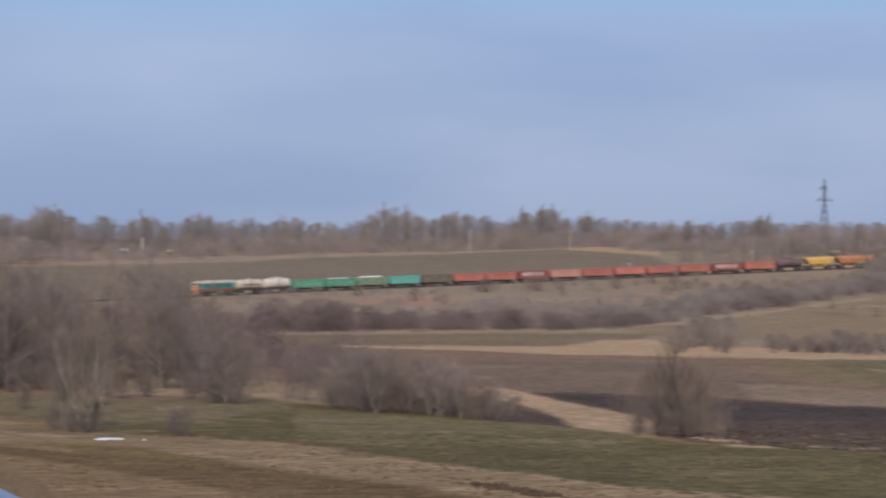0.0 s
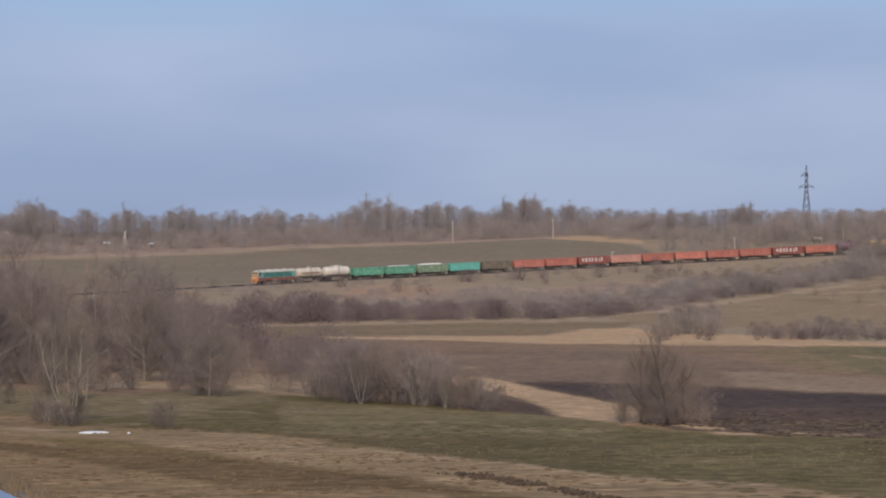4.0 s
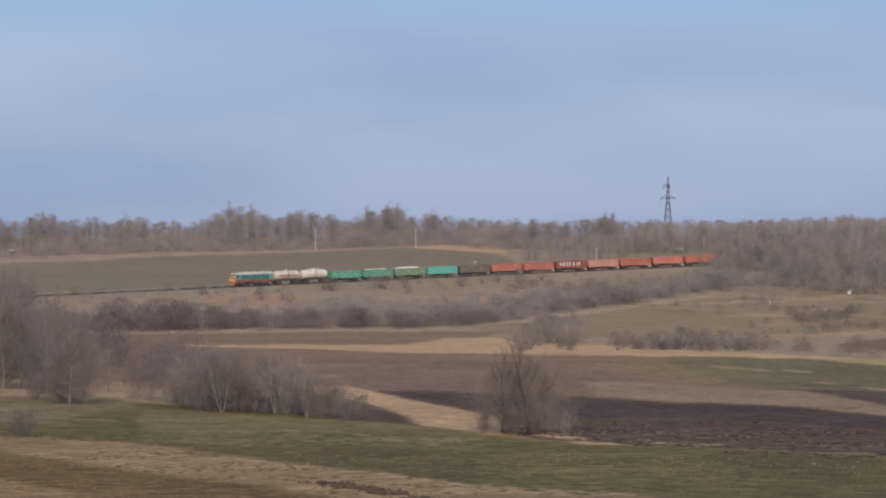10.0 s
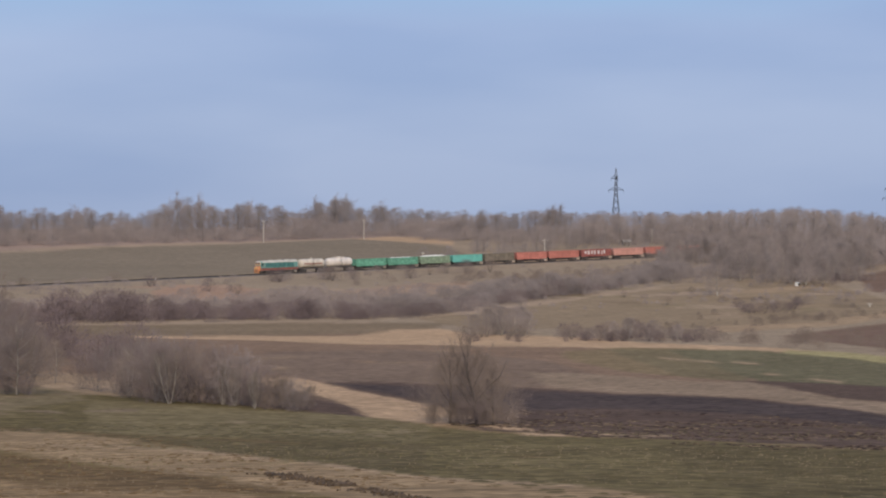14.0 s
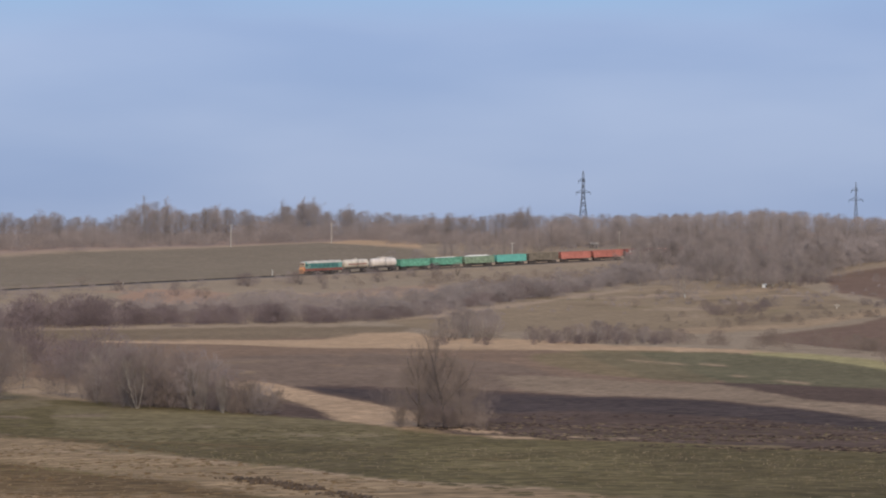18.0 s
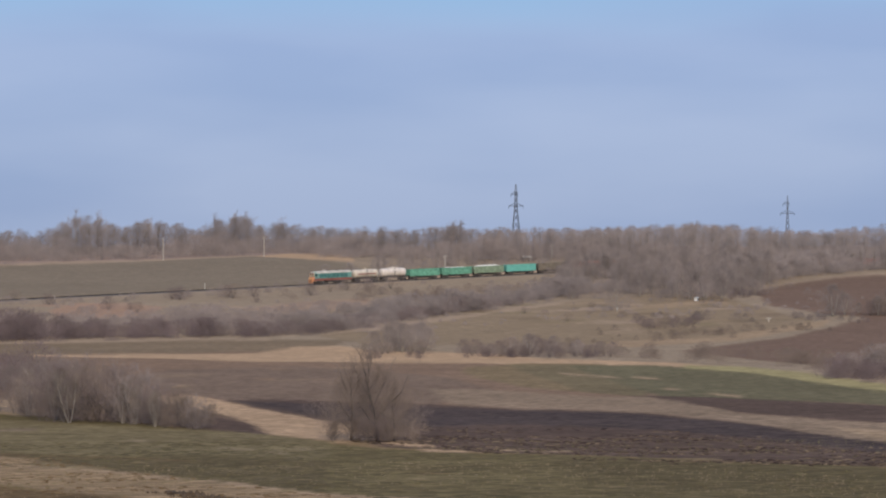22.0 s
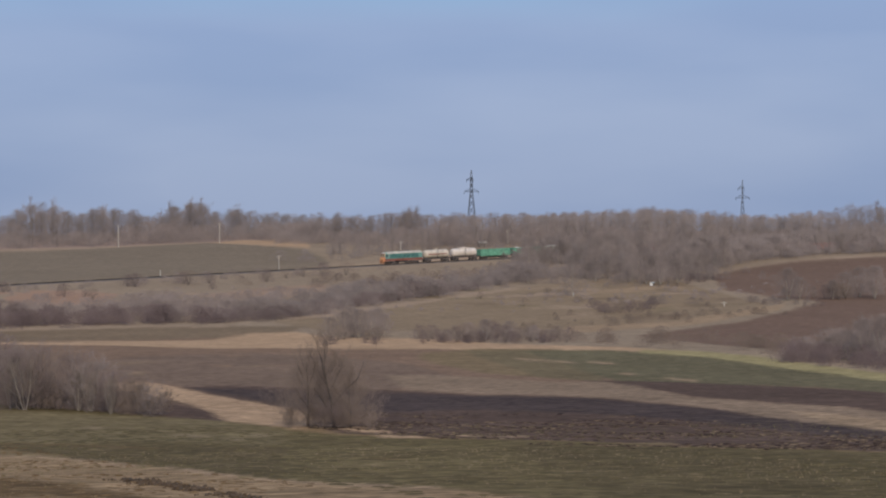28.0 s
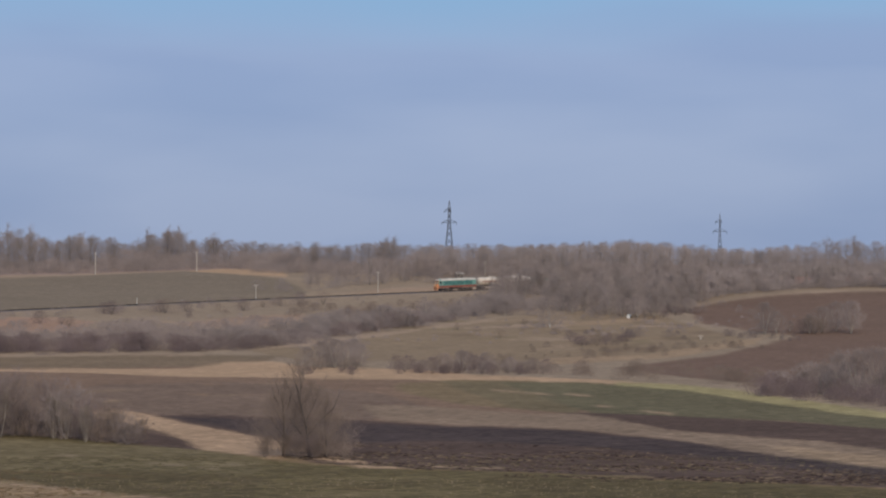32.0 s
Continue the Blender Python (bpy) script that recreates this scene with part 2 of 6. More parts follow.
def thing(name, m, label, category, group="", kind=""):
    ob = new(name)
    ob.matrix_basis = m
    return tagged(ob, label, category, group, kind)


def boxes(*dims, bevel=0.0):
    """One bmesh of boxes, each given as x, y, z of its middle and its three sizes."""
    bm = bmesh.new()
    for x, y, z, a, b, c in dims:
        bmesh.ops.create_cube(bm, size=1, matrix=Matrix.Translation((x, y, z)) @ Matrix.Diagonal((a, b, c, 1)))
    if bevel:
        bmesh.ops.bevel(bm, geom=list(bm.edges), offset=bevel, segments=1, affect="EDGES")
    return bm


def rod(bm, a, b, r0, r1=None, sides=8):
    a, b = Vector(a), Vector(b)
    q = (b - a).to_track_quat("Z", "Y").to_matrix().to_4x4()
    bmesh.ops.create_cone(bm, cap_ends=True, segments=sides, radius1=r0, radius2=r0 if r1 is None else r1, depth=(b - a).length,
                          matrix=Matrix.Translation((a + b) / 2) @ q)
    return bm


def prism(points, x0, x1, bevel=0.0):
    """A section in y and z, drawn out from x0 to x1."""
    bm = bmesh.new()
    f = bm.faces.new([bm.verts.new((x0, y, z)) for y, z in points])
    got = bmesh.ops.extrude_face_region(bm, geom=[f])
    bmesh.ops.translate(bm, vec=(x1 - x0, 0, 0), verts=[v for v in got["geom"] if isinstance(v, bmesh.types.BMVert)])
    bmesh.ops.recalc_face_normals(bm, faces=list(bm.faces))
    if bevel:
        bmesh.ops.bevel(bm, geom=list(bm.edges), offset=bevel, segments=2, affect="EDGES")
    return bm


def sticks(p0, p1, r0, r1, sides=3):
    """Tapered sticks as one set of points and four-cornered faces."""
    p0, p1 = np.asarray(p0, float), np.asarray(p1, float)
    r0, r1 = np.asarray(r0, float)[:, None], np.asarray(r1, float)[:, None]
    d = p1 - p0
    d /= np.maximum(np.linalg.norm(d, axis=1, keepdims=True), 1e-9)
    up = np.where(np.abs(d[:, 2:3]) > 0.9, np.array([[1.0, 0, 0]]), np.array([[0, 0, 1.0]]))
    u = np.cross(d, up)
    u /= np.linalg.norm(u, axis=1, keepdims=True)
    v = np.cross(d, u)
    n = len(p0)
    verts = np.zeros((n, 2 * sides, 3))
    for k in range(sides):
        a = 2 * math.pi * k / sides
        off = u * math.cos(a) + v * math.sin(a)
        verts[:, k], verts[:, sides + k] = p0 + off * r0, p1 + off * r1
    base = (np.arange(n) * 2 * sides)[:, None, None]
    ring = np.array([[k, (k + 1) % sides, sides + (k + 1) % sides, sides + k] for k in range(sides)])[None]
    return verts.reshape(-1, 3), (base + ring).reshape(-1, 4)


def spikes(p0, p1, r):
    """Thin three-sided points."""
    p0, p1 = np.asarray(p0, float), np.asarray(p1, float)
    v, _ = sticks(p0, p1, r, np.zeros(len(p0)))
    v = v.reshape(-1, 6, 3)[:, :4]
    n = len(p0)
    f = (np.arange(n) * 4)[:, None, None] + np.array([[0, 1, 3], [1, 2, 3], [2, 0, 3]])[None]
    return v.reshape(-1, 3), f.reshape(-1, 3)


def wisps(p0, p1, r, seed=0):
    """Fine twigs of far scrub, one tapering sliver each."""
    g = np.random.RandomState(seed)
    p0, p1 = np.asarray(p0, float), np.asarray(p1, float)
    side = np.cross(p1 - p0, g.normal(0, 1, p0.shape))
    side *= (np.asarray(r) / np.maximum(np.linalg.norm(side, axis=1), 1e-6))[:, None]
    n = len(p0)
    return np.stack([p0 - side, p0 + side, p1], 1).reshape(-1, 3), np.arange(n * 3).reshape(n, 3)


def joined(sets):
    vs, fs, n = [], [], 0
    for v, f in sets:
        vs.append(v)
        fs.append(f + n)
        n += len(v)
    return np.concatenate(vs), np.concatenate(fs)


# ---- the lie of the land ----
# range from the eye and height below or above it: hillside, valley floor, far slope, ridge
RANGE = (0, 12, 25, 50, 100, 130, 165, 220, 290, 400, 500, 620, 680, 763, 865, 940, 1012, 1080, 1200, 1350, 1500, 2000, 3000, 6000)
LEVEL = (-1.4, -1.7, -3.2, -6.3, -11, -13.1, -15.1, -18, -20.7, -22.6, -23.5, -23.9, -23, -20, -16.4, -13.4, -9.2, -4.6, -1.2, 0.4, 0.6, -4, -25, -120)
steps = np.linspace(0, 6000, 24001)
bell = np.hanning(121)
profile = np.convolve(np.pad(np.interp(steps, RANGE, LEVEL), 60, mode="edge"), bell / bell.sum(), "valid")

# the far railway lies on a circle
TRACK_R, TRACK_X, TRACK_Y = 593.5, 332.5, 491.6


def track_level(theta):
    u = np.minimum(theta, 3.2) + 3.64
    return -12.96 + 0.598 * u + 0.01368 * u * u + 0.12 * np.maximum(theta - 3.2, 0)


def on_track(theta):
    """Railhead point of the far line at a bearing from the eye, and its heading on the circle."""
    psi = radians(2 * theta - 34.07)
    return Vector((TRACK_X + TRACK_R * math.sin(psi), TRACK_Y + TRACK_R * math.cos(psi), EYE + float(track_level(theta)))), psi


# the near line: a point on its outer rail, and its heading
NEAR_POINT, NEAR_HEADING, NEAR_LEVEL = (-2.795, 9.826), -25.58, -0.85


def land(x, y):
    """Height of the ground, for arrays of x and y."""
    x, y = np.asarray(x, float), np.asarray(y, float)
    d = np.hypot(x, y)
    z = np.interp(d, steps, profile)
    az = np.degrees(np.arctan2(x, y))
    # soft folds
    z = z + np.clip(d / 300, 0, 1) * (0.35 * np.sin(x / 61 + 1.3) * np.sin(y / 83 + 0.4) + 0.15 * np.sin(x / 23 + y / 31))
    z = z + 0.05 * np.sin(x / 5.1 + 0.3 * y) * np.sin(y / 7.3) * np.clip(d / 60, 0, 1)
    # the bed of the far line
    off = np.hypot(x - TRACK_X, y - TRACK_Y) - TRACK_R
    bed = track_level(np.clip(az, -26, 14)) - 0.55
    k = np.clip((14 - np.abs(off)) / 9, 0, 1) * (d > 500) * np.clip((az + 30) / 4, 0, 1) * np.clip((18 - az) / 4, 0, 1)
    k = k * k * (3 - 2 * k)
    z = z * (1 - k) + bed * k
    # the bank of the near line
    h = radians(NEAR_HEADING)
    q = (x - NEAR_POINT[0]) * math.cos(h) - (y - NEAR_POINT[1]) * math.sin(h)
    bank = np.where(q < 0.7, -1.32, -1.32 - 0.6 * (q - 0.7))
    near = np.where(q < -9, -1.9, bank)
    return EYE + np.where(d < 400, np.maximum(z, near), z)


def height(x, y):
    return float(land(x, y))


def spot(a, d, sink=0.0):
    """The point of the ground at a bearing and range from the eye."""
    p = bearing(a) * d
    return Vector((p.x, p.y, height(p.x, p.y) - sink))


# base colours of the fields
SLOPE, UPPER, PALE, PALE2 = (0.305, 0.224, 0.148), (0.221, 0.169, 0.115), (0.452, 0.295, 0.172), (0.345, 0.236, 0.142)
MEADOW, PLOUGH, PLOUGH2, GREY = (0.27, 0.192, 0.118), (0.112, 0.073, 0.054), (0.186, 0.118, 0.082), (0.216, 0.152, 0.0934)
# the last two have cloud shade averaged into their colour
BROWN, CROP, LIME, CLOUDED_PLOUGH, CLOUDED_BROWN = (0.232, 0.148, 0.095), (0.152, 0.126, 0.07), (0.341, 0.275, 0.131), (0.079, 0.056, 0.048), (0.205, 0.138, 0.094)
TAN, GREENF, DRY, RUST = (0.268, 0.186, 0.12), (0.144, 0.108, 0.05), (0.29, 0.194, 0.106), (0.152, 0.096, 0.046)
OLIVEG, GREENF_DARK, ROUGH, THIN, EDGE = (0.187, 0.128, 0.0559), (0.118, 0.088, 0.042), (0.192, 0.143, 0.078), (0.215, 0.151, 0.0821), (0.375, 0.265, 0.175)
WOODFLOOR = (0.317, 0.222, 0.168)
FIELDS = []


def field(colour, *corners):
    """A field by its colour and the corners of its plan, as bearing and range from the eye."""
    FIELDS.append((colour, corners))


field(SLOPE, (-19.12, 921), (12.94, 1338), (12.94, 404), (2.55, 551), (-3.35, 676), (-19.12, 617))  # dry grass slope
field(UPPER, (-19.12, 978), (-11.97, 1023), (-9.47, 1045), (-5.99, 1086), (-3.65, 1128), (-1.7, 1067), (-1.11, 998), (-1.7, 963), (-3.7, 944), (-9.17, 878), (-19.12, 753))  # upper field
field(PALE, (-3.64, 1128), (-2.99, 1166), (-2.05, 1170), (-1.7, 1143), (-1.52, 1073), (-2.17, 1080), (-2.88, 1099))  # pale headland
field(EDGE, (-19.12, 986), (-11.97, 1029), (-5.99, 1100), (-3.65, 1143), (-3.65, 1128), (-5.99, 1083), (-11.97, 1022), (-19.12, 978))  # pale edge
field(MEADOW, (-2.37, 702), (-1.19, 736), (-0.3, 762), (0.57, 789), (2.09, 847), (3.49, 882), (5.34, 902), (6.06, 886), (7.46, 793), (8.15, 750), (6.06, 680), (2.55, 662), (-0.99, 646))  # meadow
field(EDGE, (-2.3, 702), (-1.19, 736), (0.57, 788), (2.09, 845), (2.8, 864), (2.8, 851), (2.09, 827), (0.57, 771), (-1.19, 721))  # meadow pale
field(PALE2, (4.23, 840), (4.82, 852), (5.41, 861), (6.22, 860), (6.22, 848), (5.05, 833), (4.23, 825))  # meadow light
field(PLOUGH2, (5.25, 632), (6.41, 667), (7.46, 694), (8.38, 738), (9.08, 778), (8.15, 799), (7.11, 839), (6.8, 900), (6.94, 930), (7.39, 953), (8.08, 979), (8.78, 996), (9.54, 1002), (12.94, 1036), (12.94, 488), (9.08, 544), (7.23, 570))  # hill field
field(EDGE, (6.92, 944), (7.39, 960), (8.09, 985), (8.78, 1001), (9.54, 1011), (12.94, 1045), (12.94, 1036), (9.54, 1003), (8.78, 996.5), (8.08, 981), (7.39, 956), (6.92, 940))  # hill edge
field(PALE2, (3.72, 674), (6.06, 693), (8.38, 770), (8.15, 738), (6.41, 680), (3.96, 647))  # hill strip
field(GREY, (-19.12, 585), (-9.17, 680), (-3.35, 685), (-1.7, 678), (-2.17, 631), (-7.44, 629), (-19.12, 506))  # valley grey
field(PALE, (-8.25, 628), (-5.67, 626), (-3.54, 625), (-2.84, 647), (-1.78, 652), (-1.19, 628), (1.16, 614), (2.33, 585), (4.89, 562), (6.41, 546), (7.46, 525), (7.46, 520), (6.41, 537), (4.89, 544), (2.33, 553), (1.16, 562), (-1.19, 568), (-2.36, 566), (-4.72, 592), (-5.9, 606), (-8.25, 621))  # valley pale
field(BROWN, (-19.12, 482), (-9.17, 588), (-2.17, 574), (1.37, 556), (2.55, 524), (1.37, 450), (0.19, 429), (-5.22, 427), (-6.85, 376), (-19.12, 350))  # valley brown
field(THIN, (0.66, 545), (2.07, 562), (3.72, 557), (3.72, 504), (4.07, 442), (4.66, 423), (3.25, 442), (2.07, 459), (0.9, 503))  # thin crop
field(((THIN[0] + CROP[0]) / 2, (THIN[1] + CROP[1]) / 2, (THIN[2] + CROP[2]) / 2), (1.6, 556), (3.4, 552), (4.6, 470), (4.5, 428), (3.2, 446), (2.3, 505))  # thinning crop
field(CROP, (2.9, 550), (4.66, 552), (6.06, 537), (7.69, 498), (9.17, 457), (12.94, 401), (12.94, 351), (9.17, 409), (6.06, 424), (4.9, 428), (4.4, 451), (3.6, 504))  # crop
field(LIME, (5.3, 553), (6.41, 546), (7.69, 523), (9.17, 485), (10.79, 446), (12.94, 415), (12.94, 390), (10.79, 426), (9.17, 455), (7.69, 496), (6.41, 524), (5.3, 539))  # crop light
field(CLOUDED_BROWN, (-6.39, 497), (-5.34, 536), (-2.64, 551), (0.42, 503), (1.37, 446), (-0.05, 399), (-1.7, 391), (-3.11, 410), (-4.29, 422), (-5.34, 444))  # left brown patch, cloud shade averaged in
field(CLOUDED_BROWN, (-13.25, 598), (-11.45, 650), (-9.4, 652), (-7.32, 586), (-7.78, 508), (-11, 460), (-12.92, 464))  # far brown patch, cloud shade averaged in
field(PLOUGH, (4.11, 429), (5.87, 428), (7.62, 416), (9.17, 407), (12.94, 360), (12.94, 302), (9.46, 346), (8.19, 356), (6.45, 375), (5.28, 411))  # dark strip
field(TAN, (-0.05, 450), (0.93, 450), (2.35, 438), (3.52, 424), (4.7, 425), (5.28, 410), (6.45, 373), (8.19, 355), (9.46, 345), (12.94, 302), (12.94, 258), (10.77, 288), (9.46, 304), (8.19, 320), (6.45, 350), (4.7, 373), (2.94, 386), (2, 389), (0.42, 404))  # tan strip
field(PALE2, (8.38, 335), (9.08, 333), (10.91, 311), (10.91, 289), (9.53, 307))  # tan bright
field(PLOUGH, (-4.13, 420), (-2.95, 421), (-1.78, 414), (-0.6, 410), (0.42, 401), (2, 387), (2.94, 385), (4.7, 372), (6.45, 349), (8.66, 314), (10.77, 288), (12.94, 257), (12.94, 218), (10.77, 233), (8, 243), (5.35, 252), (3.74, 259), (2.34, 263), (0.9, 270), (-0.99, 286), (-1.7, 311), (-2.88, 364))  # plough main
field(CLOUDED_PLOUGH, (-4.17, 418), (-0.31, 397), (2, 383), (4.07, 375), (6.34, 348), (8.66, 314), (10.77, 288), (12.94, 257), (12.94, 232), (10.77, 257), (8.66, 289), (5.18, 330), (1.65, 348), (-0.04, 339), (-1.86, 358), (-3.11, 392))  # dark part of the ploughed field, cloud shade averaged in
field(PALE, (-6.4, 430), (-5.43, 433), (-4.85, 432), (-4.1, 414), (-3.55, 393), (-2.7, 371), (-1.85, 348), (-1.36, 329), (-0.71, 305), (0.12, 291), (0.12, 288), (-0.6, 291), (-1.18, 303), (-2.25, 297), (-2.95, 305), (-3.3, 312), (-3.54, 338), (-4.13, 368), (-4.72, 391), (-5.3, 408), (-6.4, 404))  # pale wedge
field(PLOUGH, (-5.3, 407), (-4.72, 390), (-4.13, 367), (-3.54, 337), (-3.25, 312), (-2.9, 303), (-3.7, 313), (-4.4, 326), (-4.9, 333), (-5.4, 342))  # dark wedge
field(GREENF, (-13.4, 303), (-12.6, 326), (-11.5, 346), (-10.6, 378), (-10, 393), (-7.89, 368), (-5.42, 339), (-4.24, 326), (-2.95, 304), (-2, 297), (-1.18, 284), (0.7, 266), (2.34, 262), (3.74, 258), (5.35, 251), (8, 242), (10.77, 231), (12.94, 215), (12.94, 110), (7.23, 110), (2.33, 126), (-0.71, 158), (-4.77, 203), (-8.07, 258), (-10.83, 290), (-12.92, 300))  # green front
field((0.19, 0.143, 0.072), (-9.13, 362), (-7.78, 352), (-5.99, 338), (-4.18, 326), (-2.07, 301), (-2.07, 250), (-4.63, 262), (-6.88, 262), (-9.13, 278))  # green front upper
field((0.118, 0.087, 0.043), (-9.13, 274), (-6.88, 260), (-4.63, 258), (-2.07, 246), (-2.06, 176), (-4.18, 194), (-5.98, 216), (-6.88, 234), (-8.23, 258), (-9.13, 267))  # dark olive band
field((0.212, 0.156, 0.08), (-9.13, 262), (-8.23, 255), (-6.88, 232), (-5.98, 214), (-4.18, 193), (-2.06, 174), (-2.06, 162), (-4.18, 170), (-5.53, 182), (-6.88, 190), (-9.12, 218))  # yellowing band
field((0.27, 0.195, 0.115), (-6.21, 306), (-5.80, 304), (-5.80, 300), (-6.21, 302))  # bleached fleck a
field((0.27, 0.195, 0.115), (-4.36, 287), (-3.64, 282), (-3.64, 275), (-4.36, 283))  # bleached fleck b
field((0.27, 0.195, 0.115), (-3.32, 272), (-2.91, 270), (-2.91, 266), (-3.32, 266))  # bleached fleck c
field((0.27, 0.195, 0.115), (-2.78, 284), (-2.49, 283), (-2.49, 277), (-2.78, 278))  # bleached fleck d
field((0.27, 0.195, 0.115), (-7.65, 212), (-6.88, 209), (-6.88, 205), (-7.65, 208))  # bleached fleck e
field((0.27, 0.195, 0.115), (-7.33, 232), (-6.79, 228), (-6.79, 225), (-7.33, 229))  # bleached fleck f
field(GREENF_DARK, (2.66, 249), (5.18, 243), (10.77, 228), (12.94, 213), (12.94, 110), (7.23, 110), (4.9, 118), (4.3, 160), (3.2, 190))  # green right
field(ROUGH, (-19.12, 482), (-15.46, 410), (-12.58, 376), (-9.86, 408), (-9.17, 358), (-11.45, 322), (-13.47, 313), (-19.12, 393))  # rough left
field(DRY, (-19.12, 393), (-13.47, 301), (-10.83, 290), (-8.07, 258), (-8.07, 188), (-10.66, 234), (-13.47, 273), (-19.12, 310))  # yellow left
field(OLIVEG, (-14.81, 280), (-12.58, 265), (-10.66, 234), (-8.07, 188), (-4.77, 149), (-2.17, 126), (-2.64, 116), (-5.34, 140), (-8.07, 168), (-9.8, 184), (-11.22, 212), (-12.63, 238))  # olive left
field(DRY, (-10, 247), (-8.24, 237), (-7.07, 230), (-5.89, 217), (-4.71, 205), (-3.53, 190), (-2.35, 176), (-1.17, 167), (1.18, 158), (3.2, 142), (2.33, 116), (-1.7, 119), (-4.77, 149), (-8.07, 188))  # yellow front
field(RUST, (-15.31, 272), (-13.58, 250), (-12.89, 248), (-11.5, 236), (-10, 222), (-9.2, 203), (-8.24, 187), (-6.48, 174), (-5.89, 162), (-5, 150), (-5, 141), (-5.89, 148), (-7.07, 157), (-8.78, 150), (-10.08, 158), (-11.25, 179), (-12.42, 198), (-13.58, 222), (-15.31, 251))  # rust left
field(PALE2, (-10.24, 467), (-9.42, 454), (-8.83, 429), (-7.9, 408), (-6.4, 408), (-6.4, 384), (-7.89, 372), (-8.83, 376), (-9.42, 384), (-10, 398), (-10.4, 420))  # pale bank
field(PALE2, (-12.8, 453), (-12.02, 476), (-11.11, 439), (-11.34, 398), (-12.58, 404))  # pale bank far
field(PALE2, (2.66, 524), (3.96, 504), (3.98, 497), (2.69, 519))  # fleck a
field(PALE2, (4.19, 507), (4.78, 500), (4.78, 494), (4.24, 500))  # fleck b
field(PALE2, (5.77, 442), (6.47, 434), (6.45, 428), (5.81, 436))  # fleck c
field(PALE2, (4.84, 463), (5.19, 459), (5.16, 452), (4.85, 456))  # fleck d
field(PALE2, (-10, 250), (-8.24, 240), (-7.07, 233), (-5.89, 220), (-4.71, 207), (-3.53, 192), (-2.35, 178), (-1.17, 169), (1.18, 160), (1.18, 157), (-1.17, 165), (-2.35, 173), (-3.53, 186), (-4.71, 201), (-5.89, 214), (-7.07, 229), (-8.24, 237), (-10, 247))  # bleached edge
field(RUST, (-12.89, 297), (-11.39, 296), (-10, 285), (-8.24, 268), (-6.48, 260), (-4.71, 248), (-4.71, 245), (-6.48, 256), (-8.24, 263), (-10, 281), (-11.39, 293), (-12.89, 294))  # wheel track
field(PALE, (-0.18, 280), (0.76, 273), (0.76, 267), (-0.12, 269))  # stubble a
field(PALE2, (1.35, 281), (1.9, 282), (1.9, 275), (1.35, 274))  # stubble b
field(PALE2, (2.1, 283), (2.9, 278), (2.9, 273), (2.1, 275))  # stubble c
field(EDGE, (-12, 680), (-10, 690), (-7.67, 690), (-5.67, 691), (-3.31, 688), (-3.31, 682), (-5.67, 685), (-7.67, 684), (-10, 683), (-12, 674))  # pale thicket foot
field((0.355, 0.222, 0.145), (-7.9, 815), (-7.3, 855), (-6.3, 855), (-5.5, 835), (-5.9, 785), (-6.8, 775), (-7.7, 785))  # rusty grass below the line
field((0.35, 0.235, 0.155), (-4.0, 825), (-2.4, 868), (-1.2, 882), (-1.2, 840), (-2.6, 800))  # dry grass above the hedge
field(EDGE, (-15.4, 308), (-14.3, 297), (-13.45, 292), (-13.45, 289), (-14.3, 294), (-15.4, 304))  # bleached line
field((0.36, 0.25, 0.165), (-0.9, 978), (0, 1003), (0.71, 1014), (1.5, 1028), (2.4, 1040), (2.4, 1016), (1.5, 1006), (0.71, 992), (0, 988), (-0.9, 968))  # pale bank behind the line


def streaks(colours, a0, a1, d0, d1, n, seed):
    """Thin worn strips along the contour inside a field."""
    g = random.Random(seed)
    for k in range(n):
        a, d, wide, slope = g.uniform(a0, a1), g.uniform(d0, d1), g.uniform(0.25, 0.9), g.uniform(-6, 10)
        deep = d * g.uniform(0.004, 0.011)
        c = colours[g.randrange(len(colours))]
        field(c, (a - wide, d - slope * wide), (a - wide * 0.4, d + deep * 0.5 - slope * wide * 0.4), (a + wide * 0.5, d + deep + slope * wide * 0.5), (a + wide, d + slope * wide), (a + wide * 0.2, d - deep * 0.6 + slope * 0.2))


streaks((EDGE, (0.225, 0.16, 0.098), (0.3, 0.21, 0.125), (0.22, 0.165, 0.09)), 0.8, 6.2, 700, 850, 22, 51)
streaks(((0.19, 0.138, 0.085), (0.215, 0.15, 0.092), (0.335, 0.235, 0.15), (0.2, 0.135, 0.088)), 0.6, 7.2, 695, 865, 30, 56)
streaks(((0.36, 0.245, 0.165), (0.28, 0.195, 0.14), (0.34, 0.22, 0.145)), -11, -1.5, 730, 870, 16, 52)
streaks(((0.25, 0.16, 0.1), (0.2, 0.13, 0.088), (0.28, 0.19, 0.115)), -7, 1.5, 450, 555, 12, 53)
streaks(((0.2, 0.15, 0.065), (0.12, 0.09, 0.04), (0.24, 0.17, 0.09)), -9, 9, 180, 255, 22, 54)
streaks(((0.16, 0.105, 0.05), (0.3, 0.205, 0.11), (0.22, 0.16, 0.075)), -14, 0, 135, 235, 20, 55)
streaks(((0.19, 0.14, 0.08), (0.235, 0.165, 0.105), (0.13, 0.1, 0.052), (0.27, 0.185, 0.12)), -13.6, -8.5, 285, 385, 26, 57)


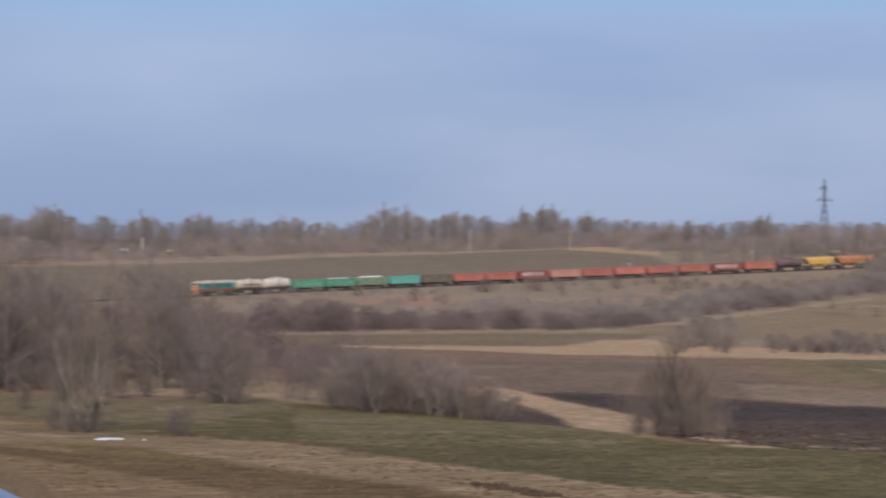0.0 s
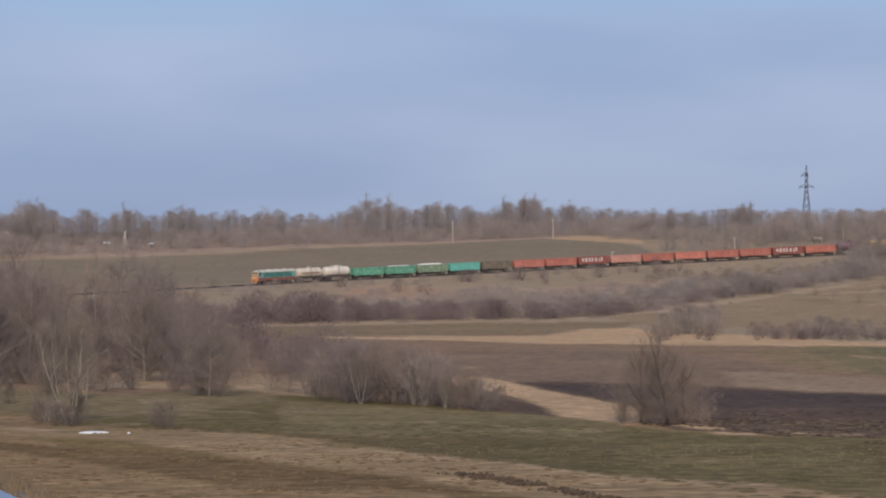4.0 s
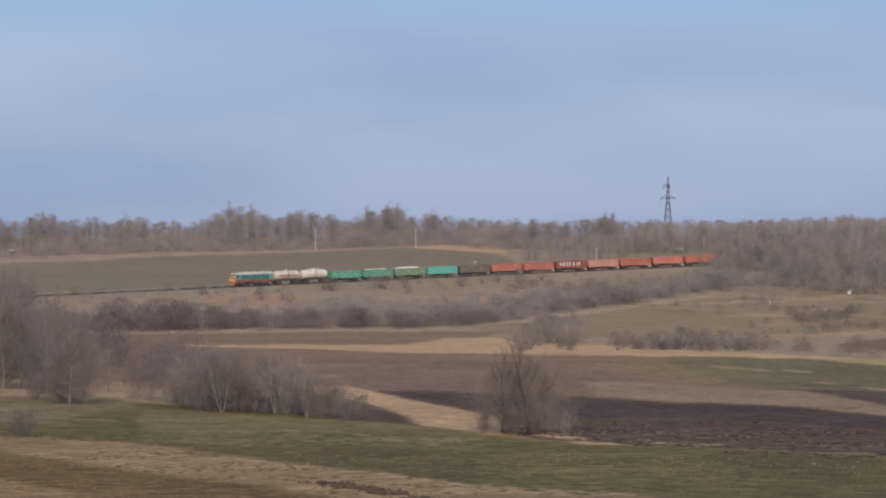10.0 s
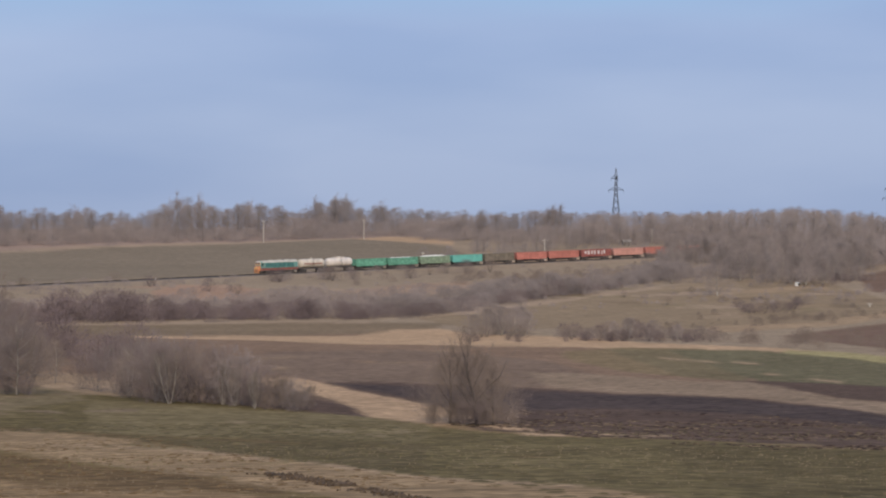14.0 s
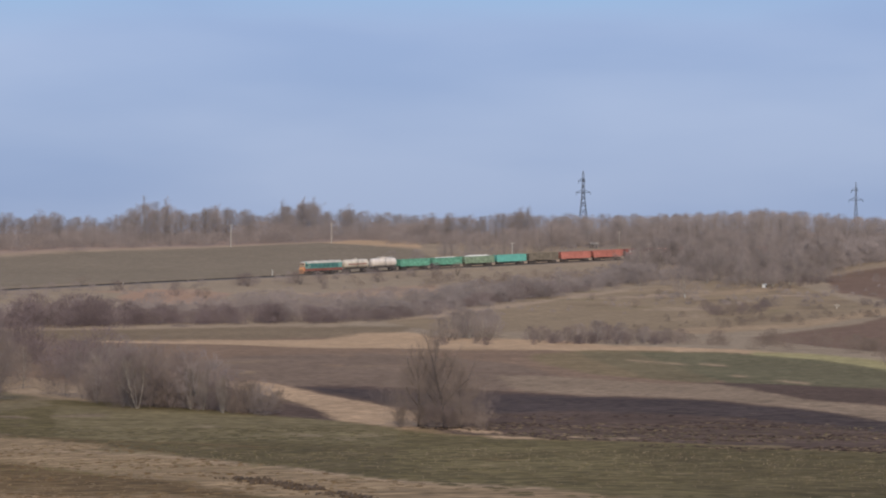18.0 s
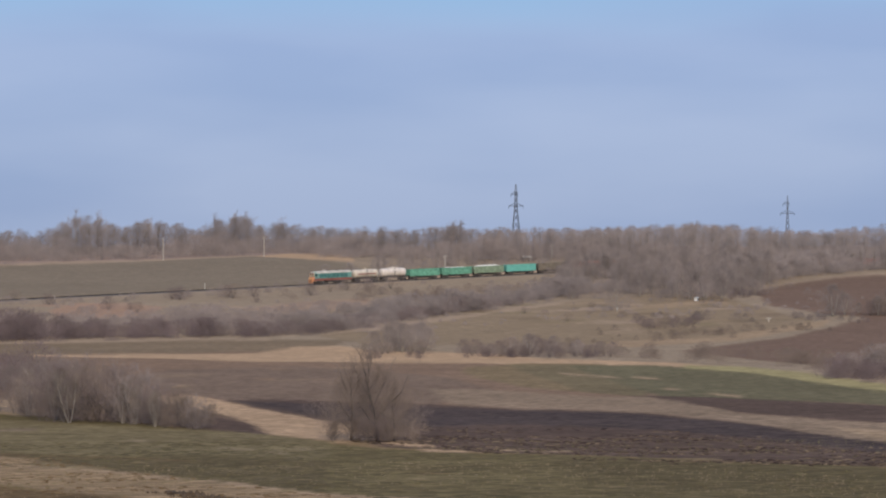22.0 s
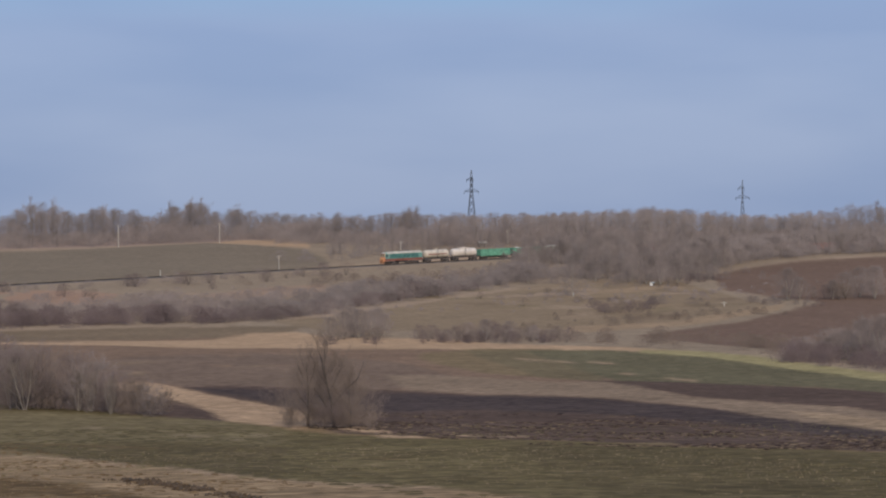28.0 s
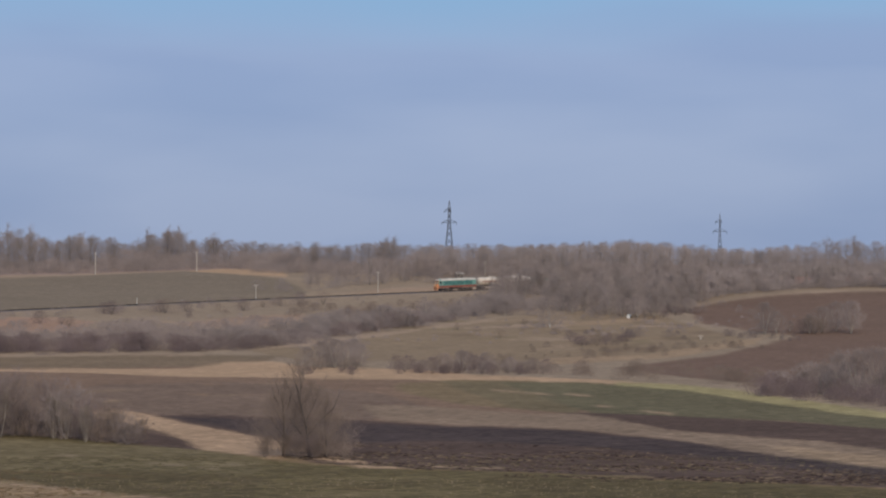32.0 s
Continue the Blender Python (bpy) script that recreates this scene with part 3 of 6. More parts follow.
# ---- the ground ----
def inside(a, d, corners):
    """Which of the points lie in the polygon, by crossings."""
    hit = np.zeros(a.shape, bool)
    n = len(corners)
    for i in range(n):
        (a0, d0), (a1, d1) = corners[i], corners[(i + 1) % n]
        if a0 == a1:
            continue
        cut = (a0 > a) != (a1 > a)
        hit ^= cut & (d < d0 + (a - a0) * (d1 - d0) / (a1 - a0))
    return hit


def ripple(x, y, size, seed):
    """Smooth wander between -1 and 1."""
    g = np.random.RandomState(seed)
    total = 0
    for k in range(5):
        t, p, s = g.uniform(0, math.tau), g.uniform(0, math.tau), size * g.uniform(0.5, 1.6)
        total = total + np.sin((x * math.cos(t) + y * math.sin(t)) / s + p)
    return total / 3


def field_colours(x, y):
    d, a = np.hypot(x, y), np.degrees(np.arctan2(x, y))
    total = 0
    for k in range(6):
        total = total + field_layer(x, y, d, a, k * 10)
    # strips of stubble and wet ground along the contour
    band = ripple(x * 0.12 + 40, y * 1.0, 5, 8) * 0.5 + ripple(x * 0.05, y, 11, 9) * 0.5
    return np.clip(total / 6 * (1 + np.interp(d, (200, 700), (0.10, 0.04)) * np.clip(band, -1.2, 1.2))[..., None], 0.02, 0.8)


def field_layer(x, y, d, a, k):
    """One wandering copy of the field plan; several are averaged into worn borders."""
    aw = a + (0.16 * ripple(x, y, 9, 3 + k) + 0.10 * ripple(x, y, 3, 4 + k)) * np.clip(300 / np.maximum(d, 1), 0.3, 1.5)
    dw = d * (1 + 0.006 * ripple(x, y, 14, 5 + k) + 0.006 * ripple(x * 0.3, y, 4, 6 + k))
    col = np.empty(x.shape + (3,))
    col[:] = BROWN
    col[d > 1020] = WOODFLOOR
    col[d < 330] = (0.248, 0.16, 0.082)
    col[d < 120] = (0.31, 0.196, 0.118)
    for colour, corners in FIELDS:
        col[inside(aw, dw, corners)] = colour
    return col


def build_ground():
    fine = np.arange(-22, 14.01, 0.08)
    coarse = np.arange(18, 336, 4.0)
    az = np.radians(np.concatenate([fine, coarse]))
    rows = np.concatenate([np.linspace(0.05, 40, 44), np.geomspace(41.5, 130, 30), np.linspace(131.5, 700, 160), np.linspace(704, 1250, 100), np.geomspace(1270, 4800, 22)])
    r, a = np.meshgrid(rows, az, indexing="ij")
    x, y = r * np.sin(a) + 0.4 / (1 + r), r * np.cos(a)
    z = land(x, y)
    verts = np.stack([x, y, z], -1).reshape(-1, 3)
    n, m = r.shape
    i, j = np.meshgrid(np.arange(n - 1), np.arange(m), indexing="ij")
    k = (j + 1) % m
    faces = np.stack([i * m + j, i * m + k, (i + 1) * m + k, (i + 1) * m + j], -1).reshape(-1, 4)[:, ::-1]
    me = mesh_from("ground", verts, faces, [], flat=False)
    col = np.ones((n * m, 4), dtype=np.float32)
    col[:, :3] = field_colours(x, y).reshape(-1, 3)
    at = me.color_attributes.new("soil", "FLOAT_COLOR", "POINT")
    at.data.foreach_set("color", col.ravel())
    # strength of the ground texture: fades with range from the eye, fitted to the view
    coarse_at = me.attributes.new("texture_fade", "FLOAT", "POINT")
    coarse_at.data.foreach_set("value", np.interp(r, (150, 330, 560, 760), (1.0, 0.8, 0.5, 0.32)).astype(np.float32).ravel())
    mt = bpy.data.materials.new("soil_and_grass")
    mt.use_nodes = True
    t = mt.node_tree
    b = t.nodes["Principled BSDF"]
    b.inputs["Roughness"].default_value = 0.95
    b.inputs["Specular IOR Level"].default_value = 0.02
    src = t.nodes.new("ShaderNodeAttribute")
    src.attribute_name = "soil"
    texture_fade = t.nodes.new("ShaderNodeAttribute")
    texture_fade.attribute_name = "texture_fade"
    tc = t.nodes.new("ShaderNodeTexCoord")
    chain = None
    bump_src = None
    for scale, size, k, det in (((1, 1, 1), 0.9, 0.34, 3), ((0.34, 0.42, 0.3), 1.0, 0.30, 3), ((1, 1, 1), 0.035, 0.12, 2), ((0.06, 0.09, 0.1), 1.0, 0.10, 3)):
        mp = t.nodes.new("ShaderNodeMapping")
        mp.inputs["Scale"].default_value = scale
        mp.inputs["Rotation"].default_value = (0, 0, radians(8))
        ns = t.nodes.new("ShaderNodeTexNoise")
        ns.inputs["Scale"].default_value, ns.inputs["Detail"].default_value = size, det
        rg = t.nodes.new("ShaderNodeMapRange")
        rg.inputs["From Min"].default_value, rg.inputs["From Max"].default_value = 0.3, 0.7
        rg.inputs["To Min"].default_value, rg.inputs["To Max"].default_value = 1 - k, 1 + k
        link(t, tc, "Object", mp, "Vector")
        link(t, mp, 0, ns, "Vector")
        link(t, ns, 0, rg, "Value")
        bump_src = bump_src or ns
        if chain:
            mu = t.nodes.new("ShaderNodeMath")
            mu.operation = "MULTIPLY"
            link(t, chain, 0, mu, 0)
            link(t, rg, 0, mu, 1)
            chain = mu
        else:
            chain = rg
    even = t.nodes.new("ShaderNodeMix")
    even.inputs["A"].default_value = 1.0
    link(t, texture_fade, "Fac", even, "Factor")
    t.links.new(chain.outputs[0], even.inputs["B"])
    sc = t.nodes.new("ShaderNodeVectorMath")
    sc.operation = "SCALE"
    link(t, src, "Color", sc, 0)
    t.links.new(even.outputs["Result"], sc.inputs["Scale"])
    # thin streaks of pale stubble and of bare dark earth
    last = sc
    for k, (scale, lo, hi, colour, most) in enumerate((((0.36, 0.55, 0.3), 0.57, 0.70, (0.36, 0.255, 0.15, 1), 0.3), ((0.24, 0.36, 0.3), 0.56, 0.70, (0.055, 0.042, 0.03, 1), 0.3))):
        mp, ns, rg, mx = t.nodes.new("ShaderNodeMapping"), t.nodes.new("ShaderNodeTexNoise"), t.nodes.new("ShaderNodeMapRange"), t.nodes.new("ShaderNodeMix")
        mp.inputs["Scale"].default_value, mp.inputs["Location"].default_value = scale, (17 * k, 5, 0)
        mp.inputs["Rotation"].default_value = (0, 0, radians(11 - 7 * k))
        ns.inputs["Scale"].default_value, ns.inputs["Detail"].default_value, ns.inputs["Roughness"].default_value = 1.0, 5, 0.6
        rg.inputs["From Min"].default_value, rg.inputs["From Max"].default_value, rg.inputs["To Max"].default_value = lo, hi, most
        mx.data_type = "RGBA"
        mx.inputs["B"].default_value = colour
        link(t, tc, "Object", mp, "Vector")
        link(t, mp, 0, ns, "Vector")
        link(t, ns, 0, rg, "Value")
        part_of = t.nodes.new("ShaderNodeMath")
        part_of.operation = "MULTIPLY"
        link(t, rg, 0, part_of, 0)
        link(t, texture_fade, "Fac", part_of, 1)
        link(t, part_of, 0, mx, "Factor")
        t.links.new(last.outputs["Result"] if k else last.outputs[0], mx.inputs["A"])
        last = mx
    t.links.new(last.outputs["Result"], b.inputs["Base Color"])
    bp = t.nodes.new("ShaderNodeBump")
    bp.inputs["Strength"].default_value, bp.inputs["Distance"].default_value = 0.5, 0.15
    link(t, bump_src, 0, bp, "Height")
    link(t, bp, 0, b, "Normal")
    me.materials.append(mt)
    return tagged(new("ground", me), "rolling winter farmland with ploughed, shade-darkened, green and dry grass fields", "ground", kind="structure")


build_ground()


# ---- trees and shrubs ----
def unit(v):
    return v / max(np.linalg.norm(v), 1e-9)


def grow(seed, h, lo=0.25, reach=0.36, limbs=12, branches=6, twigs=5, lift=0.75, twig_r=0.02, stems=1, girth=0.018, twig_len=0.085, limb_r=0.42):
    """A bare tree: the sticks of its trunk and limbs, and those of its crown of twigs."""
    g = np.random.RandomState(seed)
    wood, fine, tips = [], [], []

    def bent(p, d, length, r0, r1, n, rise, wander, out):
        pts = [p]
        for i in range(n):
            d = unit(d + np.array([0, 0, rise]) + g.normal(0, wander, 3))
            q = pts[-1] + d * length / n
            out.append((pts[-1], q, r0 + (r1 - r0) * i / n, r0 + (r1 - r0) * (i + 1) / n))
            pts.append(q)
        return pts, d

    for s in range(stems):
        if stems == 1:
            start, lean = np.zeros(3), np.array([0, 0, 1.0])
        else:
            t = math.tau * s / stems + g.uniform(-0.5, 0.5)
            start = np.array([math.cos(t), math.sin(t), 0]) * h * 0.02
            lean = unit(np.array([math.cos(t) * 0.35, math.sin(t) * 0.35, 1.0]) + g.normal(0, 0.1, 3))
        hs = h * (0.9 if stems == 1 else g.uniform(0.62, 0.9))
        r = h * girth / (stems ** 0.35)
        stem, _ = bent(start - np.array([0, 0, 0.3]), lean, hs + 0.3, r, r * 0.2, 7, 0.08, 0.06, wood)
        turn = g.uniform(0, math.tau)
        for k in range(limbs):
            u = lo + (0.93 - lo) * (k + g.uniform(0, 0.8)) / limbs
            i = min(int(u * 7), 6)
            p = stem[i] + (stem[i + 1] - stem[i]) * (u * 7 - i)
            turn += 2.4 + g.uniform(-0.5, 0.5)
            e = lift * (0.35 + 1.15 * u) + g.uniform(-0.25, 0.3)
            d = np.array([math.cos(turn) * math.cos(e), math.sin(turn) * math.cos(e), math.sin(e)])
            length = h * reach * (0.75 + 0.5 * min(1, u * 3) - 0.85 * u) * g.uniform(0.75, 1.2)
            limb, _ = bent(p, d, length, r * limb_r * (1.2 - u), r * 0.12, 3, 0.10, 0.16, wood)
            for b in range(branches):
                v = g.uniform(0.25, 1.0)
                i2 = min(int(v * 3), 2)
                bp = limb[i2] + (limb[i2 + 1] - limb[i2]) * (v * 3 - i2)
                bd = unit(unit(limb[i2 + 1] - limb[i2]) + g.normal(0, 0.6, 3) + np.array([0, 0, 0.3]))
                bl = length * g.uniform(0.28, 0.5)
                br, _ = bent(bp, bd, bl, max(r * 0.1, twig_r * 1.3), twig_r, 2, 0.12, 0.15, fine)
                for w in range(twigs):
                    x = g.uniform(0.2, 1.0) * 2
                    i3 = min(int(x), 1)
                    tp = br[i3] + (br[i3 + 1] - br[i3]) * (x - i3)
                    td = unit(unit(br[i3 + 1] - br[i3]) + g.normal(0, 0.6, 3) + np.array([0, 0, 0.25]))
                    tips.append((tp, tp + td * h * twig_len * g.uniform(0.6, 1.4), twig_r))
    p0, p1, r0, _ = zip(*fine)
    q0, q1, s0 = zip(*tips)
    return [sticks(*zip(*wood), sides=5), joined([spikes(p0, p1, r0), wisps(q0, q1, s0, seed)])]


def fuzzy(seed, h, width, n, length, r, dome=False, low=0.06, fine=False):
    """Twigs that fill a crown (or, as a dome, a shrub) evenly, pointing up and outwards."""
    g = np.random.RandomState(seed)
    u = g.uniform(low, 0.97, n)
    spread = np.sqrt(1 - u * u) if dome else np.sin(math.pi * np.clip(u, 0, 1) ** 0.85) ** 0.55
    t, q = g.uniform(0, math.tau, n), np.sqrt(g.uniform(0.02, 1, n))
    lump = 1 + 0.25 * np.sin(3 * t + seed) + 0.2 * np.sin(7 * u * 2 + t)
    rad = width * h * spread * q * lump
    p = np.stack([rad * np.cos(t), rad * np.sin(t), u * h * 0.86], 1)
    d = np.stack([np.cos(t) * 0.55 * q, np.sin(t) * 0.55 * q, np.full(n, 0.95)], 1) + g.normal(0, 0.38, (n, 3))
    d /= np.linalg.norm(d, axis=1, keepdims=True)
    return (wisps if fine else spikes)(p, p + d * (length * g.uniform(0.6, 1.4, n))[:, None], np.full(n, r))


def tree_kind(name, seed, h, bark, twig, label, category="tree", **shape):
    """A tree to copy: trunk and crown under an empty."""
    fill, puff, low = shape.pop("fill", 0), shape.pop("puff", 0.8), shape.pop("low", 0.06)
    w, f = grow(seed, h, **shape)
    if fill:
        f = joined([f, fuzzy(seed, h, shape["reach"] * puff, fill, h * 0.085, shape["twig_r"] * 1.1, low=low, fine=True)])
    root = thing(name, Matrix(), label, category)
    for n, (v, q), m in (("trunk", w, bark), ("crown", f, twig)):
        o = new(n, mesh_from(n, v, q, [m], flat=False))
        o.parent = root
    return root


used = set()


def plant(kind, a, d, scale=1.0, turn=0.0, lean=0.0, group="", label="", wide=1.0):
    """Sets a tree or shrub on the ground; the first one uses the pattern itself."""
    m = Matrix.Translation(spot(a, d, 0.1)) @ pose(0, 0, 0, lean, 0, turn)
    if kind.name not in used:
        used.add(kind.name)
        ob = kind
        ob.matrix_basis = m
    else:
        ob = copy_thing(kind, m)
    ob.scale = (scale * wide, scale * wide, scale)
    ob.pop("group", None)
    if group:
        ob["group"] = group
    if label:
        ob["label"] = label
    return ob


rng = random.Random(7)
TALL = [tree_kind("bare_tree", 10 + i, 18, (BARK_GREY, BARK_PALE, BARK_GREY, BARK_GREY, BARK_GREY)[i], (TWIG_DARK, TWIG_BROWN, TWIG_DARK, TWIG_PURPLE, TWIG_BROWN)[i], "tall bare grey tree in a winter grove on a field edge",
                  lo=0.08, reach=0.40, limbs=20, branches=9, twigs=18, lift=0.7, twig_r=0.0095, girth=0.011, twig_len=0.075, fill=2200, puff=1.05, low=0.03) for i in range(5)]
ROUND = [tree_kind("bare_tree", 30 + i, 10, BARK_DARK, TWIG_BROWN, "bare round-crowned tree with dark limbs in a field", lo=0.12, reach=0.6, limbs=11, branches=10, twigs=24,
                   lift=0.9, twig_r=0.0075, girth=0.025, twig_len=0.1, fill=8500, puff=0.95, low=0.04, limb_r=0.3) for i in range(3)]
MULTI = [tree_kind("bare_tree", 50 + i, 10, BARK_PALE, TWIG_PALE, "pale many-stemmed bare willow on a field edge", lo=0.25, reach=0.32, limbs=9, branches=6, twigs=14, lift=1.0,
                   twig_r=0.0065, stems=6, girth=0.014, fill=1500, low=0.25) for i in range(2)]
WILLOW = [tree_kind("bare_willow", 150 + i, 9, (BARK_DARK, BARK_DARK, BARK_GREY)[i], (TWIG_GREY, TWIG_BROWN, TWIG_PURPLE)[i], "bare grey willow with thin stems and a hazy crown", lo=0.08, reach=0.5, limbs=9, branches=6,
                    twigs=14, lift=0.62, twig_r=0.0075, stems=4, girth=0.007, twig_len=0.1, fill=2600, puff=1.1, low=0.02) for i in range(3)]
FAR = [tree_kind("bare_tree", 70 + i, 13, (BARK_GREY, BARK_PALE)[i % 2], (TWIG_HAZE_GREY, TWIG_HAZE_BROWN)[i % 2], "bare deciduous tree in the wood on the far slope", lo=0.06,
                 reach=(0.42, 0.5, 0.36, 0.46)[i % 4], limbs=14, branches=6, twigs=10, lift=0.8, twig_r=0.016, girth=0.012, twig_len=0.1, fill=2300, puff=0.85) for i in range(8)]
POPLAR = tree_kind("bare_poplar", 17, 18, BARK_PALE, TWIG_GREY, "bare poplar with a pale upright trunk in a grove", lo=0.3, reach=0.3, limbs=16, branches=7, twigs=14, lift=0.9, twig_r=0.0095, girth=0.016, twig_len=0.075,
                   fill=1200, puff=1.0, low=0.3)
SHRUB = [tree_kind("bare_shrub", 90 + i, 4.5, BARK_DARK, (TWIG_BROWN, TWIG_DARK, TWIG_PURPLE, TWIG_PALE)[i], "bare thorny shrub on dry grass", "shrub", lo=0.08, reach=0.45, limbs=7, branches=5, twigs=14,
                   lift=0.9, twig_r=0.006, stems=7, girth=0.008, twig_len=0.13, fill=1500) for i in range(4)]

# scattered and standing-out trees: pattern, bearing, range, height factor
plant(ROUND[0], -1.06, 302, 0.92, 20, label="bare wide-branched tree with dark trunk between field strips")
plant(ROUND[2], -1.62, 305, 0.82, 200, label="bare slender tree beside a larger one between field strips")
plant(ROUND[1], -0.72, 303, 0.6, 80)
plant(SHRUB[0], -2.0, 303, 0.55, 40)
plant(SHRUB[0], -0.3, 298, 0.4, 140)
plant(SHRUB[2], -1.3, 301, 0.7, 200)
plant(SHRUB[2], -1.0, 300.5, 0.6, 100)
plant(SHRUB[0], -1.55, 304, 0.65, 10)
plant(SHRUB[0], -0.85, 301, 0.5, 290)
plant(TALL[2], -10.6, 374, 0.62, 140, wide=1.2, label="bare dark bushy tree with a forked trunk in rough grass")
plant(WILLOW[1], -10.4, 376, 1.0, 20)
plant(WILLOW[2], -10.75, 378, 0.85, 120)
plant(SHRUB[1], -10.8, 376, 0.7, 10)
plant(SHRUB[1], -10.4, 373, 0.6, 80)
plant(MULTI[0], -13.5, 304, 1.3, 30)
plant(MULTI[1], -13.95, 312, 0.8, 100)
plant(SHRUB[3], -13.3, 306, 0.8, 60)
plant(SHRUB[1], -13.75, 302, 0.7, 160)
plant(SHRUB[1], -13.45, 301, 0.6, 60)
plant(SHRUB[2], -14.1, 307, 0.7, 30)
plant(MULTI[1], -13.16, 364, 0.9, 70, wide=0.6)
plant(SHRUB[1], -11.5, 292, 0.75, 75)
plant(SHRUB[2], -11.7, 298, 0.5, 15)
plant(SHRUB[3], -15.6, 322, 0.45, 15)

# the shrubby clump on the near side of the valley
for a, d, s in ((-9.3, 396, 0.55), (-8.95, 388, 0.75), (-8.55, 380, 0.85), (-8.15, 374, 0.95), (-7.8, 361, 1.0), (-7.5, 352, 1.02), (-7.15, 356, 0.98), (-6.8, 352, 0.95), (-6.4, 350, 0.95), (-6.05, 346, 0.82), (-5.65, 341, 0.68),
                (-5.25, 336, 0.55), (-4.85, 331, 0.48), (-8.3, 366, 0.7), (-6.6, 362, 0.85), (-7.3, 368, 0.85)):
    plant(WILLOW[rng.randrange(3)], a, d, s, rng.uniform(0, 360), group="willow clump in the valley field", wide=rng.uniform(0.8, 1.35), lean=rng.uniform(-7, 7))
for k in range(26):
    a = -8.4 + 3.7 * k / 25 + rng.uniform(-0.12, 0.12)
    plant(SHRUB[rng.choice((1, 2, 2, 0)) if a < -5.5 else 0], a, float(np.interp(a, (-9, -7.5, -6.4, -4.7), (386, 353, 348, 329))) + rng.uniform(-2, 9), rng.uniform(0.45, 1.0), rng.uniform(0, 360), group="shrub clump in the valley field", wide=rng.uniform(1.0, 1.4))
for a, d, s in ((-7.75, 358, 0.7), (-7.46, 350, 0.78), (-6.35, 348, 0.6), (-6.1, 345, 0.55), (-5.7, 338, 0.5), (-8.3, 372, 0.7), (-5.1, 340, 0.4)):
    plant(MULTI[rng.randrange(2)], a, d, s, rng.uniform(0, 360), wide=0.75)

# the tall grove beside the field
for k in range(115):
    a = rng.uniform(-21, -9.75)
    near = rng.random()
    d = (405 if a < -11.6 else 412) + 80 * near + rng.uniform(0, 20)
    fall = min(1.0, max(0.45, 0.45 + (-9.9 - a) / 3.6))
    plant(TALL[rng.randrange(5)], a, d, fall * rng.uniform(0.62, 1.0) * (0.94 + 0.18 * near), rng.uniform(0, 360), group="grove of tall bare trees")
for a, d, s in ((-16.15, 420, 1.15), (-15.9, 400, 1.05), (-15.5, 430, 1.2), (-15.1, 415, 1.1), (-14.7, 440, 1.15), (-14.3, 425, 1.05), (-17.2, 430, 1.0), (-18.2, 420, 1.1), (-13.6, 430, 0.95)):
    plant(TALL[rng.randrange(5)], a, d, s, rng.uniform(0, 360), group="grove of tall bare trees", wide=0.8)
for a, d, s in ((-17.5, 420, 1.0), (-15.8, 436, 1.1), (-16.4, 370, 0.5)):
    plant(MULTI[rng.randrange(2)], a, d, s * 1.15, rng.uniform(0, 360))
for k in range(40):
    plant(SHRUB[rng.randrange(4)], rng.uniform(-20, -10.6), rng.uniform(385, 440), rng.uniform(0.6, 1.2), rng.uniform(0, 360), group="undergrowth of the grove")


# poplars with pale bare trunks at the grove's front
for a, d, s in ((-15.85, 428, 0.95), (-16.29, 438, 0.85), (-15.53, 429, 0.7), (-15.03, 441, 0.8), (-16.0, 432, 1.0), (-14.33, 488, 0.95), (-17.3, 420, 1.0), (-17.9, 432, 0.9), (-11.1, 442, 0.6)):
    plant(POPLAR, a, d, s, rng.uniform(0, 360), group="grove of tall bare trees", lean=rng.uniform(-4, 4))


def brush_pile(a, d):
    """Cut branches thrown on a heap."""
    g = np.random.RandomState(12)
    pile = thing("brush_pile", Matrix.Translation(spot(a, d)), "heap of pale cut branches on rough grass", "brush pile")
    n = 46
    p0 = np.stack([g.normal(0, 1.7, n), g.normal(0, 1.2, n), g.uniform(0.0, 0.5, n)], 1)
    t, e = g.uniform(-0.7, 0.7, n), g.uniform(0.05, 0.6, n)
    p1 = p0 + np.stack([np.cos(t) * np.cos(e), np.sin(t), np.sin(e)], 1) * g.uniform(1.2, 3.4, n)[:, None]
    v, f = sticks(p0, p1, g.uniform(0.03, 0.075, n), np.full(n, 0.015), sides=4)
    o = new("branches", mesh_from("branches", v, f, [BARK_PALE], flat=False))
    o.parent = pile


brush_pile(-12.65, 400)

# brambly scrub on the rough grass before the grove
for k in range(12):
    plant(SHRUB[(0, 2, 3, 0)[k % 4]], rng.uniform(-18.5, -14.6), rng.uniform(345, 385), rng.uniform(0.35, 0.85), rng.uniform(0, 360), group="undergrowth of the grove")


# the woodland belt along the ridge
def belt_edge(a):
    return float(np.interp(a, (-21, -12, -6, -3.9, -3.5, -1.9, -1.3, 0, 3, 13), (1000, 1045, 1110, 1148, 1176, 1176, 1092, 1070, 1075, 1090)))


